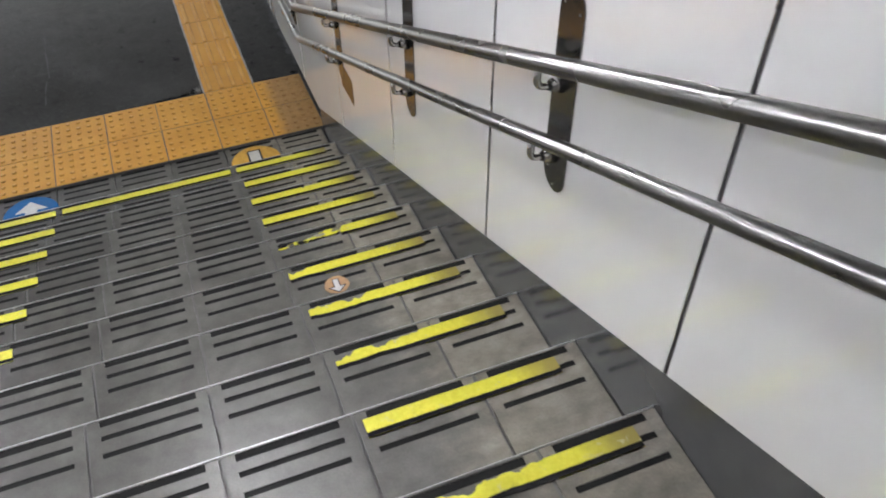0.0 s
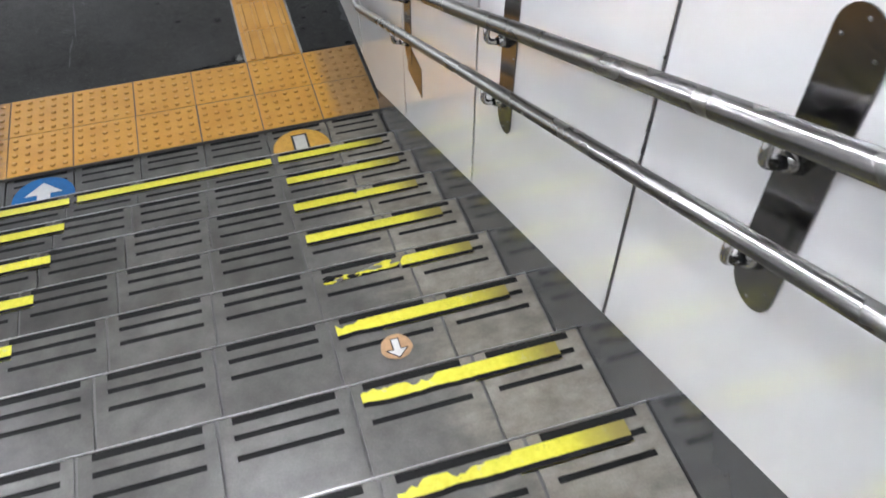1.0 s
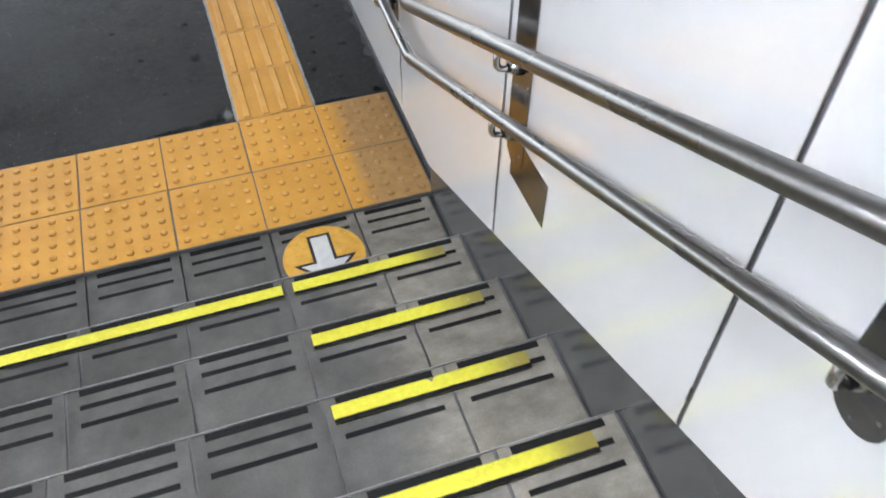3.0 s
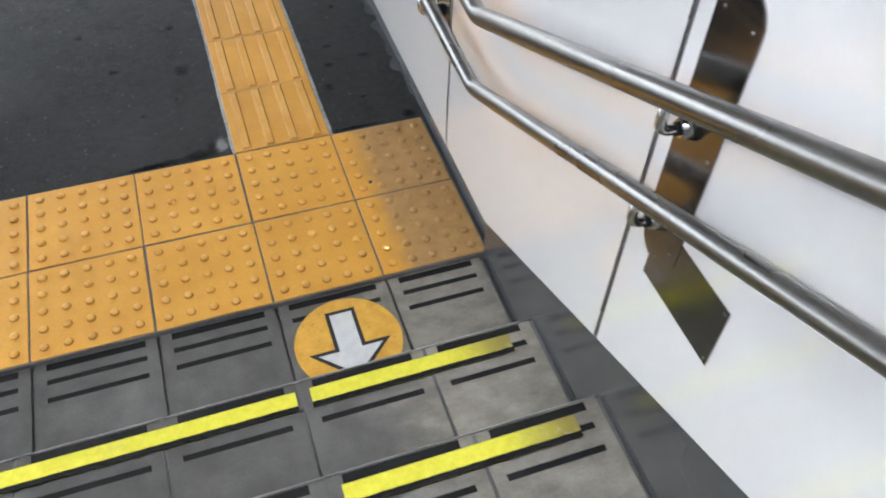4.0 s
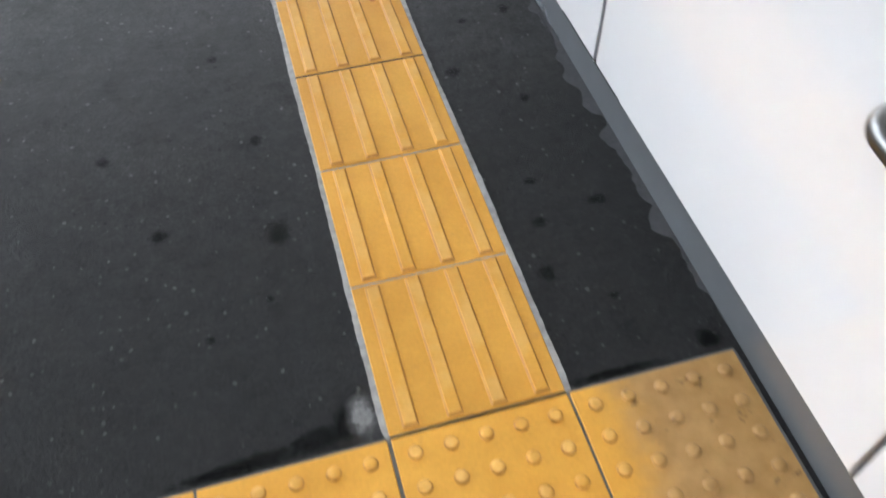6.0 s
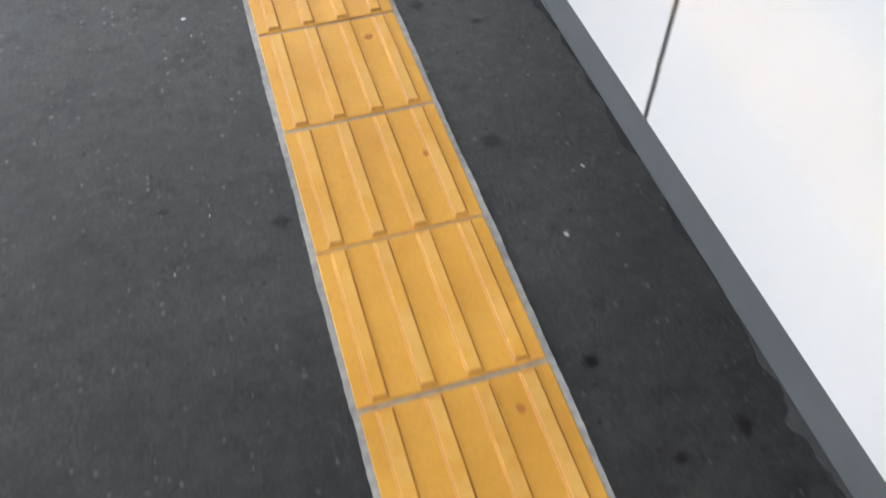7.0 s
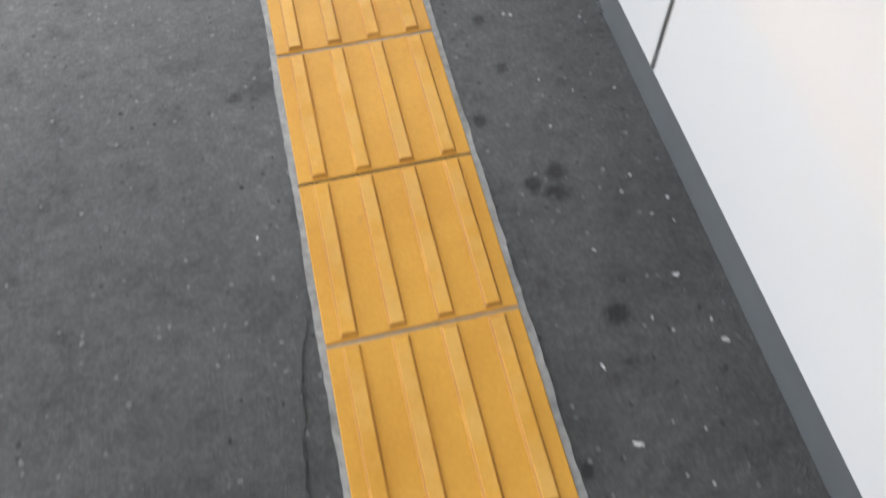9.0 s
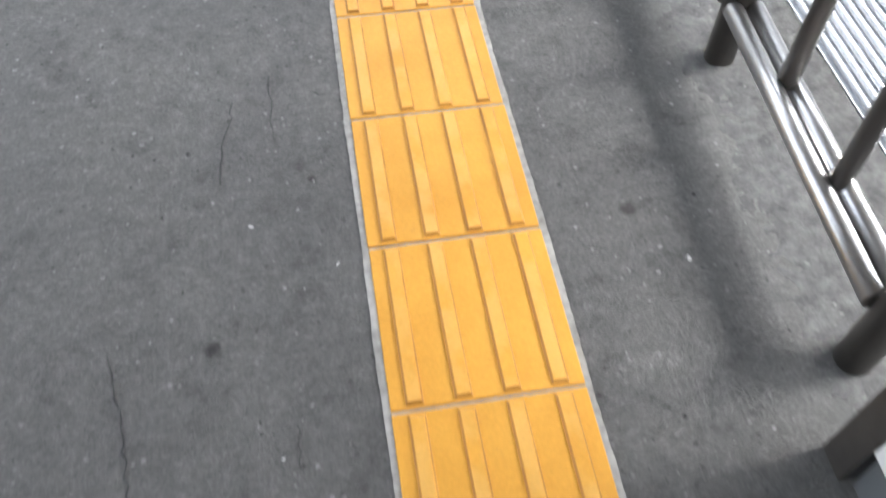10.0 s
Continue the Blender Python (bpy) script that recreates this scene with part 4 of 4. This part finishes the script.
for i, (x, y, mm) in enumerate(((-0.075, 2.63, 8), (-0.055, 2.27, 7), (-0.03, 4.43, 4), (-0.045, 6.32, 7), (-0.07, 1.735, 7))):
    bm = bmesh.new()
    prism(bm, disc_outline(x, y, mm / 1000, 16, 0.12, i + 90), 'z', 0.004, 0.0062)
    tagged(part("rust_spot", bm, BROWN), "small brown spot on a yellow tile", "stain", "brown spots")
for i, pts in enumerate((((-0.317, 4.56), (-0.342, 4.432), (-0.352, 4.323), (-0.353, 4.20)), ((-0.515, 6.385), (-0.535, 6.27), (-0.542, 6.17)),
                         ((-0.444, 6.45), (-0.445, 6.25)), ((-0.713, 5.863), (-0.684, 5.74), (-0.67, 5.641), (-0.66, 5.563), (-0.643, 5.469)), ((-0.433, 5.706), (-0.428, 5.622)))):
    rng = random.Random(i + 7)
    a, b = [], []
    for (x0, y0), (x1, y1) in zip(pts, pts[1:]):
        for s in range(8):
            u = s / 8
            x, y, w = x0 + (x1 - x0) * u + rng.uniform(-0.004, 0.004), y0 + (y1 - y0) * u, rng.uniform(0.0003, 0.0010)
            a.append((x - w, y))
            b.append((x + w, y))
    bm = bmesh.new()
    prism(bm, a + b[::-1], 'z', -0.002, 0.0014)
    tagged(part("crack", bm, GUM_FADED if i == 0 else SCUFF), "thin dark crack in the asphalt", "crack", "cracks")
for i, (x0, y0, x1, y1, w0) in enumerate(((-1.197, 1.80, -1.182, 1.12, 0.006), (-1.20, 1.15, -1.222, 0.82, 0.004), (-1.245, 1.22, -1.20, 1.20, 0.010), (-1.15, 1.52, -1.13, 1.46, 0.008))):
    rng = random.Random(i + 40)
    a, b = [], []
    for t in range(25):
        u = t / 24
        w = w0 * max(0.08, 0.5 + 0.8 * noise.noise((i * 5 + u * 7, 2.2, 0.4))) * min(1, 8 * u + 0.1, 8 * (1 - u) + 0.1)
        x, y = x0 + (x1 - x0) * u + 0.006 * noise.noise((u * 3, i, 0)), y0 + (y1 - y0) * u
        a.append((x - w, y))
        b.append((x + w, y + 0.001))
    bm = bmesh.new()
    prism(bm, a + b[::-1], 'z', -0.002, 0.0004)
    tagged(part("scuff_mark", bm, SCUFF), "pale scuff mark on the dark floor", "scuff mark", "scuff marks")
bm = bmesh.new()
prism(bm, disc_outline(0.062, 0.357, 0.0062, 14, 0.05, 2), 'z', 0.004, 0.0058)
tagged(part("bolt_hole", bm, BLACK_FILM), "small black hole in a yellow tile", "hole")

for y in (1.5, YC + 1.8):
    bm = bmesh.new()
    box(bm, -0.298, -0.002, y - 0.0022, y + 0.0022, 0.0, 0.0036)
    part("open_joint", bm, BLACK_FILM, paving)
bm = bmesh.new()
for i in range(4):
    x0 = -0.2965 + 0.0735 * i
    box(bm, x0, x0 + 0.0730, YC + 1.034, YC + 1.0365, 0.0046, 0.0056)
part("tile_crack", bm, BROWN, paving)


def smear(name, x0, x1, y0, y1, seed, mat, label, category, group=""):
    rng = random.Random(seed)
    o = []
    n = max(8, int((abs(x1 - x0) + abs(y1 - y0)) / 0.015))
    long_y = abs(y1 - y0) > abs(x1 - x0)
    lo, hi = [], []
    for i in range(n + 1):
        u = i / n
        a = 0.5 + 0.9 * noise.noise((seed * 3.7 + u * n * 0.23, 0.3, 1.7)) + rng.uniform(-0.15, 0.15)
        taper = min(1.0, 6 * u, 6 * (1 - u))
        a = max(0.04, a) * max(0.05, taper)
        if long_y:
            y = y0 + (y1 - y0) * u
            lo.append((x1, y))
            hi.append((x1 + (x0 - x1) * a, y))
        else:
            x = x0 + (x1 - x0) * u
            lo.append((x, y0))
            hi.append((x, y0 + (y1 - y0) * a))
    bm = bmesh.new()
    prism(bm, lo + hi[::-1], 'z', -0.003, 0.0012)
    return tagged(part(name, bm, mat), label, category, group)


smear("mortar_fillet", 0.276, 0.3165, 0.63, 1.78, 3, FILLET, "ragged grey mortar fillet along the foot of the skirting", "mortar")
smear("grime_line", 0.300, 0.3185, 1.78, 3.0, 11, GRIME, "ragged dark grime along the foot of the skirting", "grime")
for i, (x, y, rx, ry) in enumerate(((-0.40, 0.628, 0.060, 0.026), (-0.49, 0.618, 0.090, 0.022), (-0.58, 0.612, 0.080, 0.014), (-0.36, 0.645, 0.022, 0.040), (0.27, 0.625, 0.030, 0.030), (0.10, 0.613, 0.10, 0.012))):
    bm = bmesh.new()
    o = [(x + (px * rx), max(0.6035, y + py * ry)) for px, py in disc_outline(0, 0, 1.0, 28, 0.10, i + 20)]
    prism(bm, o, 'z', -0.003, 0.0009 + 0.0001 * i)
    tagged(part("tar_smear", bm, TAR_FILM), "black tar smear beside the yellow tiles", "tar smear", "tar smears")
bm = bmesh.new()
prism(bm, [(-0.333 + px * 0.032, max(0.6035, 0.640 + py * 0.062)) for px, py in disc_outline(0, 0, 1.0, 28, 0.12, 31)], 'z', -0.003, 0.0018)
tagged(part("mortar_smear", bm, MORTAR_FILM), "pale mortar smear at the tiles' corner", "mortar smear")

# ---------------------------------------------------------------- unseen closing walls, roof and lamps
ROOF_END = 9.0
# white wall out of view, added to bounce light onto the panels
bm = bmesh.new()
prism(bm, [(-4.6, -0.05), (-4.395, -0.05), (-4.395, 7.0), (-4.6, 7.0)], 'y', -9.0, 0.35)
tagged(part("wall_west", bm, PANEL), "unseen white wall across the stairs, added to bounce lamp light", "wall", kind="structure")
bm = bmesh.new()
box(bm, -4.6, 0.4, -9.2, -9.0, -0.05, 7.0)
tagged(part("wall_south", bm, FAR_WALL), "plain grey wall closing the upper landing", "wall", kind="structure")
# added out of view; also cuts daylight reaching the stairs from the left
bm = bmesh.new()
box(bm, -9.0, -4.602, 0.15, 0.35, -0.01, 2.75)
tagged(part("wall_return", bm, FAR_WALL), "unseen grey wall beside the foot of the stairs, cutting daylight", "wall", kind="structure")
# roof out of view; its right edge is set where sunlight should begin
bm = bmesh.new()
o = [(ROOF_END, 2.75), (ROOF_END, 2.95), (-0.3, 2.95), (-9.2, roof_at(-9.2) + 0.2), (-9.2, roof_at(-9.2)), (-0.3, 2.75)]
prism(bm, o, 'x', -1.9, 2.85)
tagged(part("ceiling", bm, ROOF), "unseen pale grey ceiling over stairs and passage, edge set to limit skylight", "ceiling", kind="structure")

# roof added out of view over the widened stairs
bm = bmesh.new()
o = [(0.35, 2.75), (0.35, 2.95), (-0.3, 2.95), (-9.2, roof_at(-9.2) + 0.2), (-9.2, roof_at(-9.2)), (-0.3, 2.75)]
prism(bm, o, 'x', -4.6, -1.902)
tagged(part("ceiling", bm, ROOF), "unseen pale grey ceiling over the widened side of the stairs", "ceiling", kind="structure")
# low wall out of view, added to cut sky light around the railing
bm = bmesh.new()
box(bm, 2.35, 2.50, 5.6, 12.0, -0.01, 1.25)
tagged(part("sky_block_wall", bm, FAR_WALL), "unseen low grey wall added beyond the railing to block low sky", "wall", kind="structure")
# slab out of view, added to keep sky light off the left floor
bm = bmesh.new()
box(bm, -9.0, -1.902, 0.352, 3.6, 2.75, 2.95)
tagged(part("ceiling", bm, ROOF), "unseen pale grey slab added to block sky from the left", "ceiling", kind="structure")


def ceiling_lamp(x, y, shielded=False):
    z = roof_at(y) - 0.005
    tilt = math.atan(-SLOPE) if y < -0.6 else 0.0
    root = empty("ceiling_lamp", (x, y, z))
    root.rotation_euler = (tilt, 0, 0)
    bm = bmesh.new()
    box(bm, -0.09, 0.09, -0.62, 0.62, -0.05, 0.0, 0.006, 2)
    part("housing", bm, HOUSING, root)
    for s in (-0.045, 0.045):
        bm = bmesh.new()
        tube(bm, [(s, -0.59, -0.066), (s, 0.59, -0.066)], 0.0155, 12)
        part("tube", bm, GLOW, root)
    # baffles added to keep this lamp's light off the upper wall
    if shielded:
        for s in (-0.098, 0.098):
            bm = bmesh.new()
            box(bm, s - 0.006, s + 0.006, -0.64, 0.64, -0.20, 0.0, 0.002, 1)
            part("baffle", bm, HOUSING, root)
    return tagged(root, "unseen white twin-tube fluorescent ceiling lamp", "ceiling lamp", "ceiling lamps")


# lamps out of view, placed by the wall's brightness and the treads' glare
for lx in (-2.2,):
    for ly in (-2.9, -0.8):
        ceiling_lamp(lx, ly)
ceiling_lamp(-0.62, -1.75, True)
